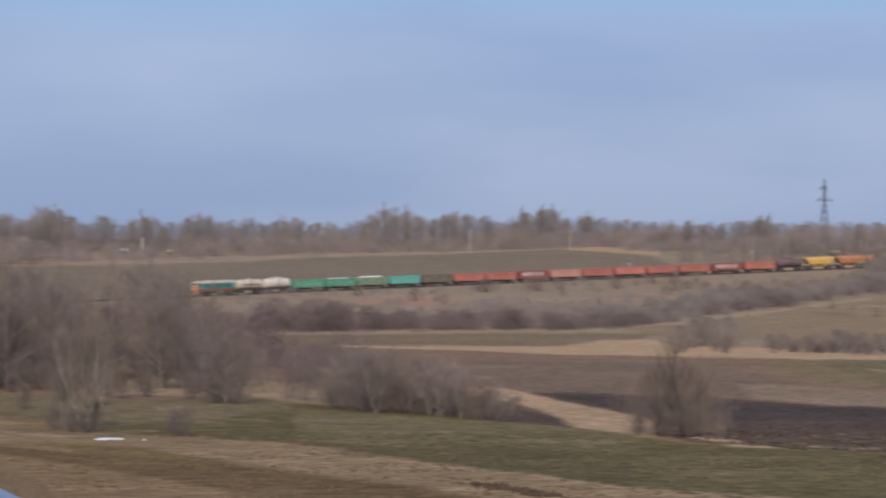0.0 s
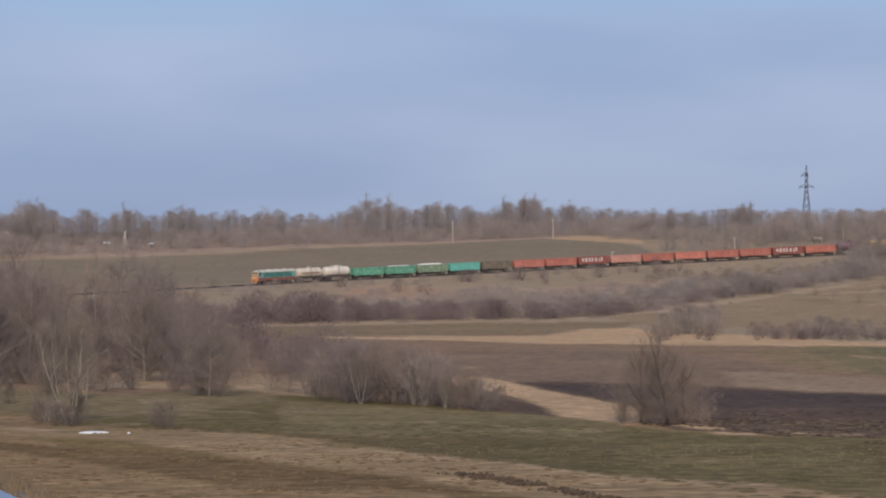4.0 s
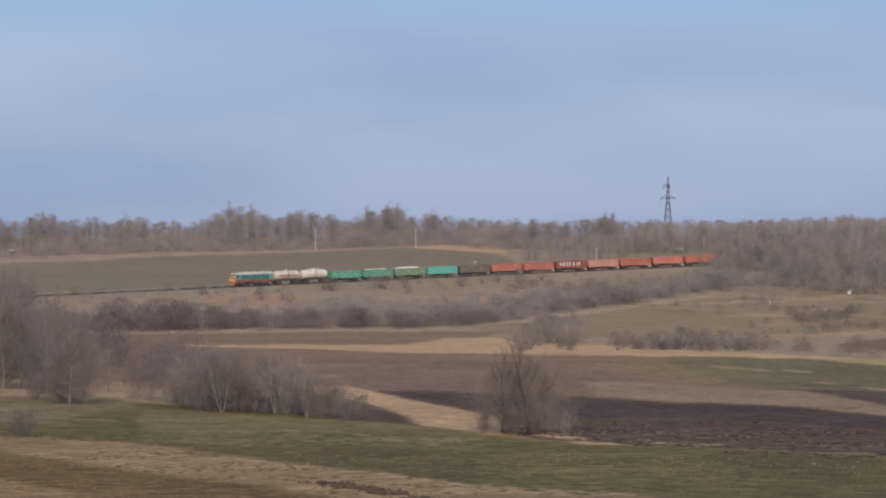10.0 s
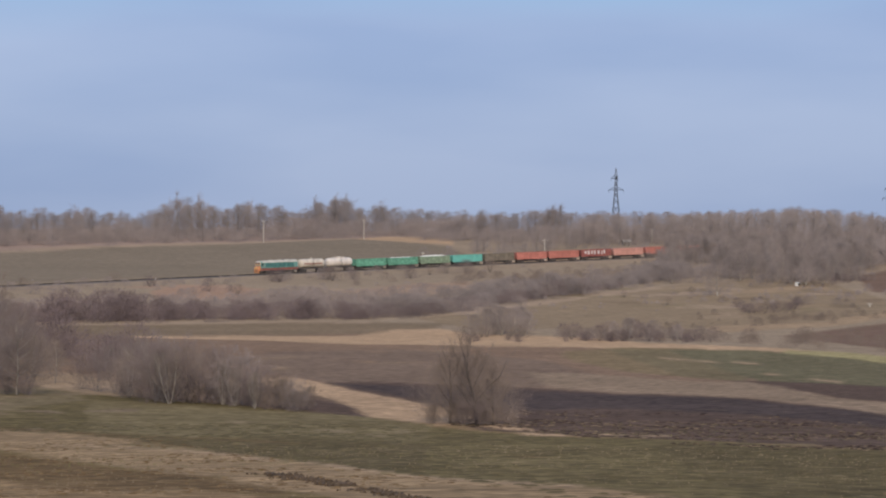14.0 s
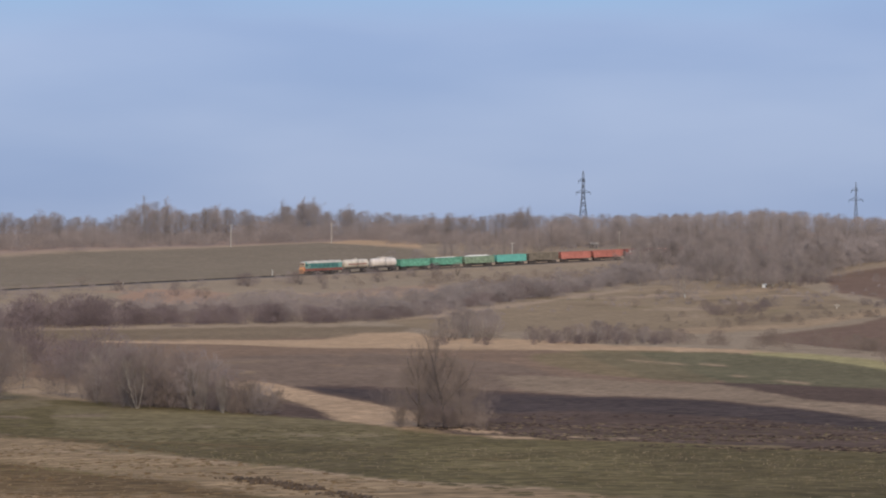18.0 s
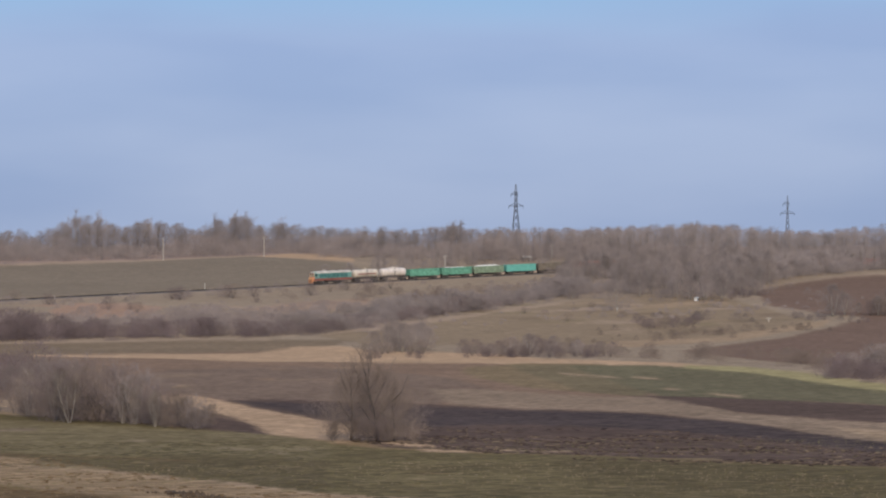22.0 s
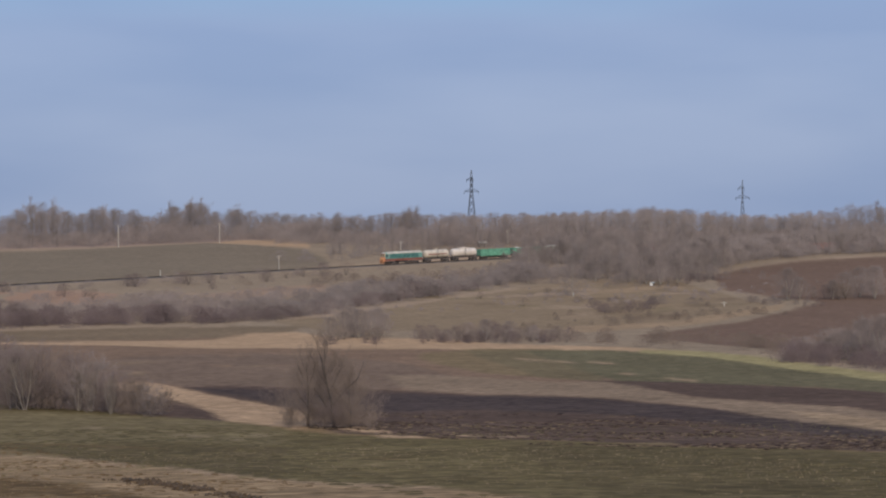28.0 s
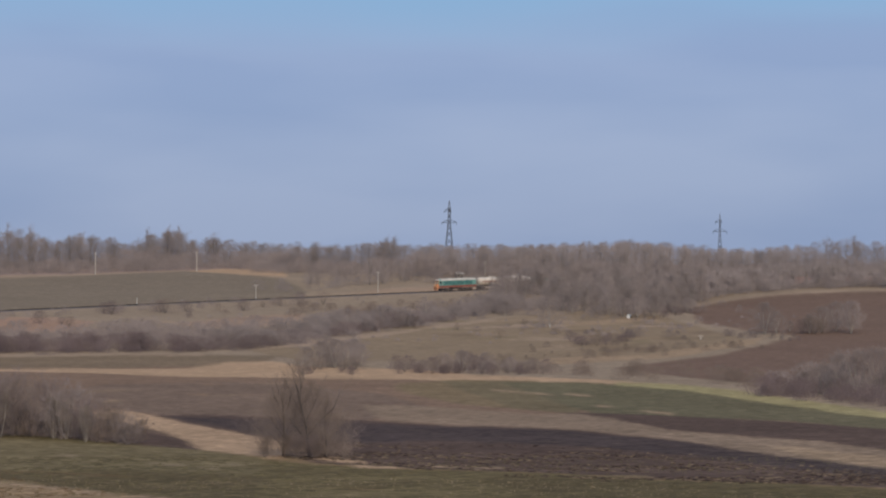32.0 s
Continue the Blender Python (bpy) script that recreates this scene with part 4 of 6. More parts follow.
# the outline of the ridge woods: bearing and the elevation of the treetops, in degrees
SKYLINE = ((-22, 0.1), (-16, 0.12), (-15.55, 0.68), (-15.2, 0.6), (-14.85, 0.42), (-14.5, 0.6), (-14.2, 0.72), (-13.8, 0.6), (-13.65, 0.43), (-13.1, 0.55), (-12.8, 0.4), (-12.3, 0.57), (-11.76, 0.38), (-11.1, 0.58), (-10.6, 0.43), (-9.4, 0.5),
           (-8.6, 0.4), (-8.05, 0.38), (-7.72, 0.46), (-7.33, 0.72), (-6.8, 0.72), (-6.36, 0.5), (-5.8, 0.64), (-4.97, 0.53), (-4.71, 0.45), (-4.45, 0.67), (-3.8, 0.75), (-3.55, 0.54), (-3.0, 0.64), (-2.4, 0.48),
           (0, 0.44), (0.56, 0.58), (1.1, 0.44), (3.4, 0.44), (5.6, 0.55), (7.2, 0.42), (8, 0.38), (8.6, 0.44), (9.7, 0.55), (10.3, 0.6), (13, 0.6))


def treetop(a):
    return float(np.interp(a, [p for p, _ in SKYLINE], [q for _, q in SKYLINE]))


# lone trees that stand in the belt
for a, w in ((-7.9, 0.36), (-7.3, 0.72), (-6.8, 0.81), (-5.8, 0.72), (-4.4, 0.81), (-4.05, 0.81), (-3.75, 0.72), (-3.1, 0.72), (-15.5, 0.72), (-14.25, 1.03), (-14.5, 0.90), (-12.3, 0.72), (-11.1, 0.72), (-9.4, 0.72), (0.6, 1.17), (0.45, 1.08), (10.2, 0.72), (9.7, 0.72)):
    back = belt_edge(a) + rng.uniform(40, 60)
    top = spot(a, back)
    plant(FAR[rng.randrange(8)], a, back, (back * math.tan(radians(treetop(a))) + EYE - top.z) / 12.6, rng.uniform(0, 360), wide=w, group="woodland belt on the ridge")
# the wood on the slope in front of the line
for k in range(165):
    a = 2.5 + 4.6 * rng.random() ** 0.72
    front = float(np.interp(a, (2.5, 3.4, 4.3, 5.2, 6.2, 6.4, 7.1), (925, 945, 892, 872, 872, 890, 950)))
    deep = rng.random() ** 0.8
    plant(FAR[rng.randrange(8)], a, front + (996 - front) * deep, rng.uniform(0.74, 1.05) * (0.68 + 0.34 * deep) * min(1.0, 0.56 + 0.2 * (a - 2.5)), rng.uniform(0, 360), group="wood on the far slope", wide=rng.uniform(0.9, 1.25))
for a, d, s in ((3.7, 985, 0.8), (3.9, 990, 0.85), (4.1, 985, 0.8), (4.3, 992, 0.85), (3.5, 980, 0.75), (2.5, 960, 0.5), (2.75, 945, 0.62), (3.0, 955, 0.7), (3.15, 930, 0.6), (3.3, 970, 0.8), (2.9, 905, 0.5), (2.7, 985, 0.42), (2.76, 978, 0.38)):
    plant(FAR[rng.randrange(8)], a, d, s, rng.uniform(0, 360), group="wood on the far slope")
for a, d, s in ((3.93, 815, 0.8), (1.35, 850, 0.55), (-0.2, 700, 0.5)):
    plant(FAR[(1, 3, 5, 7)[rng.randrange(4)]], a, d, s, rng.uniform(0, 360), wide=1.3, label="bare pale round-crowned tree on the far slope")


# thickets too dense to count, each one mesh
def thicket(name, label, path, count, tall, wide, mat, seed, base=4.0):
    """Bare shrubs strewn along a line of bearings and ranges."""
    g = random.Random(seed)
    pats = COARSE if path[0][1] > 890 else PATTERNS
    knots = [bearing(a) * d for a, d in path]
    lens = [0.0]
    for p, q in zip(knots, knots[1:]):
        lens.append(lens[-1] + (q - p).length)
    sets = []
    for k in range(count):
        s = lens[-1] * (k + g.random()) / count
        x = float(np.interp(s, lens, [p.x for p in knots])) + g.gauss(0, wide)
        y = float(np.interp(s, lens, [p.y for p in knots])) + g.gauss(0, wide)
        v, f = pats[g.randrange(len(pats))]
        lump = 0.82 + 0.22 * math.sin(s / 19 + seed) + 0.16 * math.sin(s / 7.3 + 2 * seed)
        t, sc = g.uniform(0, math.tau), tall * max(0.25, lump) * (0.6 + 0.65 * g.random() ** 1.3) * 1.25 / base
        c, n = math.cos(t) * sc * g.uniform(1.0, 1.5), math.sin(t) * sc * g.uniform(1.0, 1.5)
        w = np.stack([v[:, 0] * c - v[:, 1] * n + x, v[:, 0] * n + v[:, 1] * c + y, v[:, 2] * sc + height(x, y) - 0.1], 1)
        sets.append((w, f))
    v, f = joined(sets)
    return tagged(new(name, mesh_from(name, v, f, [mat], flat=False)), label, "bushes", kind="stuff")


PATTERNS = [fuzzy(400 + i, 4.0, (0.55, 0.7, 0.62, 0.8, 0.5, 0.66)[i], 800, 0.6, 0.021, True, 0.0, True) for i in range(6)]
COARSE = [fuzzy(420 + i, 4.0, (0.5, 0.62, 0.56, 0.7)[i], 760, 0.55, 0.017, True, 0.0, True) for i in range(4)]
thicket("thicket", "dark purple-brown bare bushes along the valley foot", ((-19, 650), (-13, 684), (-9.2, 700), (-6, 702), (-3.2, 698)), 230, 5.0, 5, TWIG_THORN, 1)
# scrub behind the grove: its density and dark tone imitate a cloud shadow
thicket("thicket", "dark bare scrub behind the grove, thickened as cloud shade", ((-13.4, 520), (-12.4, 525), (-11.4, 520), (-10.2, 500)), 60, 6.0, 8, TWIG_THORN, 30)
thicket("thicket", "dark bare scrub inside the grove", ((-16.0, 478), (-15.2, 476), (-14.4, 470), (-13.6, 474)), 32, 5.5, 6, TWIG_THORN, 45)
thicket("thicket", "dark blue-grey bare scrub in the valley", ((-8.6, 462), (-7.7, 455)), 12, 5.5, 4, TWIG_THORN, 31)
thicket("thicket", "grey-brown bare bushes on the valley slope", ((-13, 722), (-8, 736), (-5, 742), (-2.6, 722)), 230, 4.0, 13, TWIG_HAZE_BROWN, 2)
thicket("thicket", "bare bushes climbing the slope in a row", ((-2.7, 716), (-1.19, 768), (0.57, 825), (2.09, 880), (2.8, 906), (3.6, 922)), 230, 4.4, 5, TWIG_HAZE_GREY, 3)
thicket("thicket", "dark foot of the bushes climbing the slope", ((-3.2, 700), (-2.3, 712), (-1.19, 754), (0.57, 810), (1.6, 851)), 110, 3.2, 3, TWIG_PURPLE, 33)
thicket("thicket", "brown scrub below the ploughed hill", ((3.8, 598), (5.5, 590), (7.0, 585), (8.6, 545), (10.5, 520), (12.5, 490)), 70, 2.4, 9, TWIG_BROWN, 6)
thicket("thicket", "dense dark bushes at the foot of the hill", ((8.75, 506), (9.4, 494), (10.4, 480), (12.6, 452)), 48, 2.9, 3, TWIG_THORN, 7)
thicket("thicket", "pale fuzzy bare scrub at the foot of the hill", ((8.4, 530), (9.3, 518), (10.2, 508), (12.6, 484)), 34, 4.2, 6, TWIG_HAZE_BROWN, 37)
thicket("thicket", "grey scrub beside the line", ((-1.8, 1000), (0, 1040), (2.5, 1060), (6, 1090)), 60, 3.6, 9, TWIG_HAZE_GREY, 8)
thicket("thicket", "undergrowth at the edge of the ridge woods", ((-21, 1003), (-12, 1052), (-6, 1120), (-3.9, 1158), (-3.5, 1190), (-1.9, 1190), (-1.3, 1106), (0, 1084), (3, 1084), (13, 1100)), 380, 6.0, 9, TWIG_HAZE_BROWN, 9)
thicket("thicket", "tall undergrowth inside the ridge woods", ((-21, 1040), (-12, 1090), (-6, 1155), (-3.9, 1192), (-3.5, 1222), (-1.9, 1222), (-1.3, 1140), (0, 1125), (3, 1125), (13, 1140)), 300, 7.0, 14, TWIG_HAZE_GREY, 14)
thicket("thicket", "scrub on the hill before the railway", ((6.4, 968), (7.2, 992), (8.8, 1026), (13.5, 1066)), 210, 6.4, 4, TWIG_HAZE_GREY, 13)
for n, (span, row) in enumerate((((-15, -2.5), 750), ((-14, -1), 815), ((3.5, 8.5), 810))):
    thicket("thicket", "low scattered brown scrub on the dry slope", ((span[0], row), ((span[0] + span[1]) / 2, row + 20), (span[1], row + 30)), 44, 1.6, 22, TWIG_HAZE_BROWN, 20 + n)
thicket("thicket", "bare scrub on the bank before the railway", ((3.3, 1005), (4.0, 1011), (5.5, 1024), (7.0, 1037)), 120, 5.6, 4, TWIG_HAZE_BROWN, 15)
thicket("thicket", "undergrowth of the wood on the far slope", ((2.4, 935), (3.6, 930), (4.6, 895), (6, 885), (6.8, 925)), 60, 3.2, 16, TWIG_HAZE_BROWN, 10)
thicket("thicket", "low bushes on the far meadow", ((3.2, 800), (5.2, 770), (6.2, 760), (8.6, 775)), 18, 2.2, 6, TWIG_DARK, 11)
thicket("thicket", "low brown scrub dotted over the far meadow", ((0.4, 745), (2.2, 780), (4, 795), (6.4, 815)), 60, 1.3, 16, TWIG_HAZE_BROWN, 41)
thicket("thicket", "thin bare scrub between the hedge and the railway", ((-4.5, 770), (-2.6, 800), (-0.6, 838), (1.2, 880), (2.6, 925)), 90, 2.6, 13, TWIG_HAZE_BROWN, 43)
thicket("thicket", "thin olive-brown scrub high on the slope", ((-1.6, 880), (0.2, 905), (1.6, 930), (2.8, 950)), 46, 2.6, 10, TWIG_BROWN, 44)
thicket("thicket", "low brown scrub at the lower edge of the far meadow", ((1.6, 672), (4, 690), (6, 705), (7.6, 735)), 46, 1.5, 10, TWIG_BROWN, 42)
thicket("thicket", "scrub on the bank below the railway", ((-12, 800), (-7, 862), (-3, 925), (0, 960)), 36, 2.6, 9, TWIG_HAZE_BROWN, 12)


def trunk_only(seed, h):
    """A bare stem with a few forks."""
    g = np.random.RandomState(seed)
    p0, p1, r0, r1 = [np.array([0, 0, -0.3])], [np.array([g.normal(0, 0.3), g.normal(0, 0.3), h * 0.85])], [0.13], [0.03]
    for k in range(7):
        u = g.uniform(0.2, 0.75)
        t = g.uniform(0, math.tau)
        b = p0[0] + (p1[0] - p0[0]) * u
        p0.append(b)
        p1.append(b + np.array([math.cos(t) * 0.4, math.sin(t) * 0.4, 0.9]) * h * g.uniform(0.2, 0.35))
        r0.append(0.05)
        r1.append(0.02)
    return sticks(p0, p1, r0, r1, sides=3)


FARBUSH = []
for i in range(4):
    bush = thing("bare_bush", Matrix(), "small bare brown bush beside the railway line", "bush")
    v, f = fuzzy(640 + i, 4.0, (0.75, 0.6, 0.85, 0.68)[i], 1100, 0.75, 0.012, True, 0.0, True)
    o = new("crown", mesh_from("crown", v, f, [(TWIG_BROWN, TWIG_THORN)[i % 2]], flat=False))
    o.parent = bush
    v, f = sticks([[0, 0, -0.2]] * 6, [[1.2 * math.cos(k), 1.2 * math.sin(k), 2.6] for k in range(6)], [0.05] * 6, [0.02] * 6, sides=4)
    o = new("trunk", mesh_from("trunk", v, f, [BARK_DARK], flat=False))
    o.parent = bush
    FARBUSH.append(bush)
for a, d, s in ((-8.59, 880, 0.9), (-7.88, 845, 0.95), (-7.78, 850, 0.8), (-6.65, 822, 1.1), (-6.05, 806, 0.9), (-5.18, 875, 1.2), (-5.34, 880, 1.0), (-4.08, 882, 1.3), (-4.17, 888, 1.1), (-3.65, 890, 1.0), (-2.46, 897, 1.15), (-2.05, 920, 0.8), (-0.99, 907, 0.7), (1.19, 884, 0.9),
                (-6.21, 821, 0.6), (-3.58, 860, 0.6), (-0.28, 874, 0.7), (-1.7, 930, 1.0), (-1.3, 935, 1.3), (-0.8, 940, 1.2), (6.54, 880, 0.8), (6.3, 872, 0.6), (5.9, 866, 0.7), (2.0, 800, 0.6),
                (6.15, 903, 0.5), (6.35, 898, 0.6), (6.5, 897, 0.6), (6.7, 893, 0.5), (6.85, 891, 0.4), (9.15, 790, 1.2), (9.3, 792, 1.4), (9.42, 789, 1.3), (9.55, 793, 1.1), (2.9, 760, 0.7), (4.6, 735, 0.6), (5.1, 730, 0.7), (5.4, 738, 0.6), (7.6, 776, 0.6), (8.2, 770, 0.5), (0.3, 790, 0.5), (3.4, 830, 0.5), (-10.5, 845, 0.8), (-11.4, 830, 0.7)):
    plant(FARBUSH[rng.randrange(4)], a, d, s, rng.uniform(0, 360), group="bushes on the far slope")
# bushes along the pale valley strip, and pale round crowns on the hill
# the low dark ones at range 868 are added as shadow below the trees
for a0, a1, n, d, lo, hi in ((-1.4, -0.02, 9, 620, 0.5, 0.9), (0.66, 1.35, 7, 606, 0.5, 0.95), (1.42, 3.9, 24, 600, 0.5, 1.2), (4.3, 5.6, 16, 735, 0.3, 0.8), (6.3, 6.95, 9, 884, 0.35, 0.65), (5.3, 6.2, 6, 868, 0.2, 0.4), (7.8, 8.1, 3, 770, 0.3, 0.45), (8.7, 9.1, 4, 765, 0.25, 0.4)):
    for k in range(n):
        plant(FARBUSH[rng.choice((1, 3)) if d > 750 else rng.choice((0, 2, 1, 3, 1) if a0 > 0 else (0, 2))], a0 + (a1 - a0) * (k + rng.random()) / n, d + rng.uniform(-12, 18), rng.uniform(lo, hi), rng.uniform(0, 360),
              group="bushes along the valley strip" if d < 700 else "bushes on the far slope", label="bare purple-brown bush at a field border")
for k in range(22):
    plant(FARBUSH[rng.choice((1, 3))], rng.choice((rng.uniform(0.7, 3.6), rng.uniform(0.7, 3.6), rng.uniform(-1.3, -0.1))), rng.uniform(586, 596), rng.uniform(0.3, 0.6), rng.uniform(0, 360), group="bushes along the valley strip", label="low dark thorn bush at a field border")
PALECROWN = []
for i in range(3):
    bush = thing("bare_tree", Matrix(), "bare pale fuzzy round-crowned tree on the far slope", "tree")
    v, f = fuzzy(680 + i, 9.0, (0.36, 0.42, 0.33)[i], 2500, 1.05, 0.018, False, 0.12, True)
    o = new("crown", mesh_from("crown", v, f, [TWIG_HAZE_BROWN], flat=False))
    o.parent = bush
    v, f = sticks([[0, 0, -0.2]] * 5, [[1.5 * math.cos(k * 1.3), 1.5 * math.sin(k * 1.3), 5.5] for k in range(5)], [0.1] * 5, [0.03] * 5, sides=4)
    o = new("trunk", mesh_from("trunk", v, f, [BARK_PALE], flat=False))
    o.parent = bush
    PALECROWN.append(bush)
for a, d, s in ((8.38, 786, 1.15), (8.62, 792, 0.8), (9.3, 790, 0.7), (9.55, 795, 0.95), (9.85, 800, 1.1), (10.15, 790, 1.2), (3.0, 880, 0.6), (-1.15, 626, 0.6), (-0.85, 624, 0.78), (-0.55, 622, 0.85), (-0.3, 626, 0.8), (-0.02, 632, 0.65), (-0.7, 640, 0.8), (-0.15, 642, 0.75), (1.75, 606, 0.5), (2.1, 604, 0.6), (2.6, 602, 0.55), (3.1, 600, 0.45), (8.9, 800, 0.4), (9.6, 508, 0.7), (9.95, 502, 1.0), (10.3, 498, 1.1), (10.7, 496, 1.15), (11.2, 492, 1.1), (11.7, 488, 0.9), (12.2, 484, 1.0), (9.2, 514, 0.5), (4.4, 892, 0.6), (4.9, 900, 0.7), (5.45, 874, 0.8), (5.75, 871, 0.95), (6.1, 876, 0.85), (6.5, 892, 0.75), (6.8, 894, 0.6)):
    plant(PALECROWN[rng.randrange(3)], a, d, s, rng.uniform(0, 360), wide=1.1)
for a, d, s in ((9.8, 512, 0.6), (11.2, 490, 0.7), (12.0, 480, 0.6)):
    plant(FAR[rng.randrange(8)], a, d, s, rng.uniform(0, 360), wide=1.3, label="bare pale tree among dark bushes at the hill foot")


def far_woods(name, label, count, a0, a1, near, deep, low, high, mat, seed, tops=False):
    """A strip of bare woods beyond counting, one mesh; near gives its front edge by bearing; tops: grown up to the woods' outline."""
    sets, tones = [], []
    g = random.Random(seed)
    pats = []
    for i in range(6):
        tv, tf = trunk_only(500 + seed * 7 + i, 13)
        cv, cf = fuzzy(540 + seed * 7 + i, 13, (0.34, 0.26, 0.42, 0.3, 0.22, 0.38)[i], 1500, 1.0, 0.02, fine=True)
        # crowns narrow and lean a little towards their tips
        up = np.clip(cv[:, 2] / 13, 0, 1)[:, None] ** 2
        cv = cv * np.concatenate([1 - 0.22 * up, 1 - 0.22 * up, np.ones_like(up)], 1)
        cv[:, :2] += up * np.array([[(-0.9, 0.6, 0.3, -0.4, 1.0, -0.2)[i], 0.0]])
        pats.append(((tv, tf), (cv, cf)))
    for k in range(count):
        a = a0 + (a1 - a0) * k / (count - 1)
        p = bearing(a + g.uniform(-0.15, 0.15)) * (near(a) + g.uniform(0, deep))
        (tv, tf), (v, f) = pats[g.randrange(6)]
        tf = np.concatenate([tf[:, :3], tf[:, (0, 2, 3)]])
        swell = float(np.interp(a, (-17.0, -15.9), (0.34, 1))) + 0.13 * math.sin(a * 2.1) + 0.08 * math.sin(a * 5.3 + 1)
        t, s = g.uniform(0, math.tau), g.uniform(low, high) * swell
        if tops:
            az = math.degrees(math.atan2(p.x, p.y))
            rise = p.length * math.tan(radians(treetop(az))) + EYE - height(p.x, p.y)
            s = max(0.3, rise / 11.8 * g.uniform(float(np.interp(az, (0.8, 2.2, 7.6, 8.4), (low, 0.84, 0.84, low))), high + 0.05 * g.random()))
        c, n = math.cos(t) * s, math.sin(t) * s
        for n_mat, (w, q) in enumerate(((tv, tf), (v, f))):
            tones.append(np.full(len(q), 1 - n_mat, dtype=np.int32))
            sets.append((np.stack([w[:, 0] * c - w[:, 1] * n + p.x, w[:, 0] * n + w[:, 1] * c + p.y, w[:, 2] * s + height(p.x, p.y)], 1), q))
    v, f = joined(sets)
    me = mesh_from(name, v, f, [mat, BARK_GREY], flat=False)
    me.polygons.foreach_set("material_index", np.concatenate(tones))
    tagged(new(name, me), label, "woods", kind="stuff")


far_woods("far_woods", "bare brown winter woods along the ridge edge", 280, -22, 14, belt_edge, 40, 0.4, 0.62, TWIG_HAZE_BROWN, 1)
far_woods("far_woods", "bare grey winter woods on the ridge", 500, -22, 14, lambda a: belt_edge(a) + 35, 70, 0.68, 1.06, TWIG_HAZE_GREY, 2, True)
far_woods("far_woods", "bare grey woods thick on the ridge top", 190, 1.2, 9.0, lambda a: belt_edge(a) + 10, 70, 0.8, 1.0, TWIG_HAZE_GREY, 6, True)
far_woods("far_woods", "thin grey tree crowns on the open ridge", 190, -15.9, 0.8, lambda a: belt_edge(a) + 30, 60, 0.8, 0.98, TWIG_HAZE_GREY, 7, True)
far_woods("far_woods", "bare brown woods close behind the railway", 75, -1.0, 4.5, lambda a: 1026.0 + 20 * a, 50, 0.5, 0.85, TWIG_HAZE_BROWN, 4)
far_woods("far_woods", "bare grey woods hiding the railway on the hill", 230, 6.3, 13.5, lambda a: float(np.interp(a, (6.3, 7.2, 8.8, 13), (960, 988, 1022, 1062))), 30, 0.6, 0.85, TWIG_HAZE_GREY, 3)


# ---- the far railway ----
def ribbon(name, offsets, th0, th1, n, mat, label, category):
    """A strip along the far line from cross-section offsets (sideways, height over the railhead)."""
    verts = []
    for i in range(n + 1):
        p, psi = on_track(th0 + (th1 - th0) * i / n)
        out = Vector((math.sin(psi), math.cos(psi), 0))
        verts += [p + out * o + Vector((0, 0, z)) for o, z in offsets]
    k = len(offsets)
    faces = np.array([[i * k + j, i * k + j + 1, (i + 1) * k + j + 1, (i + 1) * k + j] for i in range(n) for j in range(k - 1)])
    return tagged(new(name, mesh_from(name, np.array([list(v) for v in verts]), faces, [mat])), label, category, kind="structure")


ribbon("track_bed", ((-2.8, -0.75), (-1.8, -0.22), (1.8, -0.22), (2.8, -0.75)), -24, 12, 150, BALLAST_FAR, "grey ballast bed of the railway line", "track bed")
for side in (-0.76, 0.76):
    ribbon("rail", ((side - 0.06, -0.2), (side - 0.04, 0), (side + 0.04, 0), (side + 0.06, -0.2)), -24, 12, 150, RAIL_SIDE, "rusty steel rail on the far line", "rail")


# ---- the train ----
def wheelset(parent, x):
    bm = bmesh.new()
    for s in (-1, 1):
        rod(bm, (x, s * 0.70, 0.475), (x, s * 0.84, 0.475), 0.475, sides=16)
    part("wheelset", rod(bm, (x, -0.9, 0.475), (x, 0.9, 0.475), 0.09), WHEEL_STEEL, parent)


def bogie(parent, x, gap=1.85, axles=2):
    """A bogie of two or three axles under a vehicle."""
    dims = []
    half = gap * (axles - 1) / 2
    for s in (-1, 1):
        dims += [(x, s * 1.02, 0.62, half * 2 + 0.5, 0.14, 0.22), (x, s * 1.02, 0.42, half + 0.2, 0.16, 0.28)]
        dims += [(x - half + gap * k, s * 1.02, 0.48, 0.34, 0.2, 0.34) for k in range(axles)]
    dims.append((x, 0, 0.72, 0.6, 2.1, 0.3))
    b = part("bogie", boxes(*dims), STEEL_DARK, parent)
    for k in range(axles):
        wheelset(b, x - half + gap * k)


def couplers(parent, half, z=1.06):
    for s in (-1, 1):
        part("coupler", boxes((s * (half - 0.25), 0, z, 0.6, 0.22, 0.24), (s * (half - 0.05), 0, z, 0.24, 0.34, 0.34), bevel=0.03), STEEL_DARK, parent)


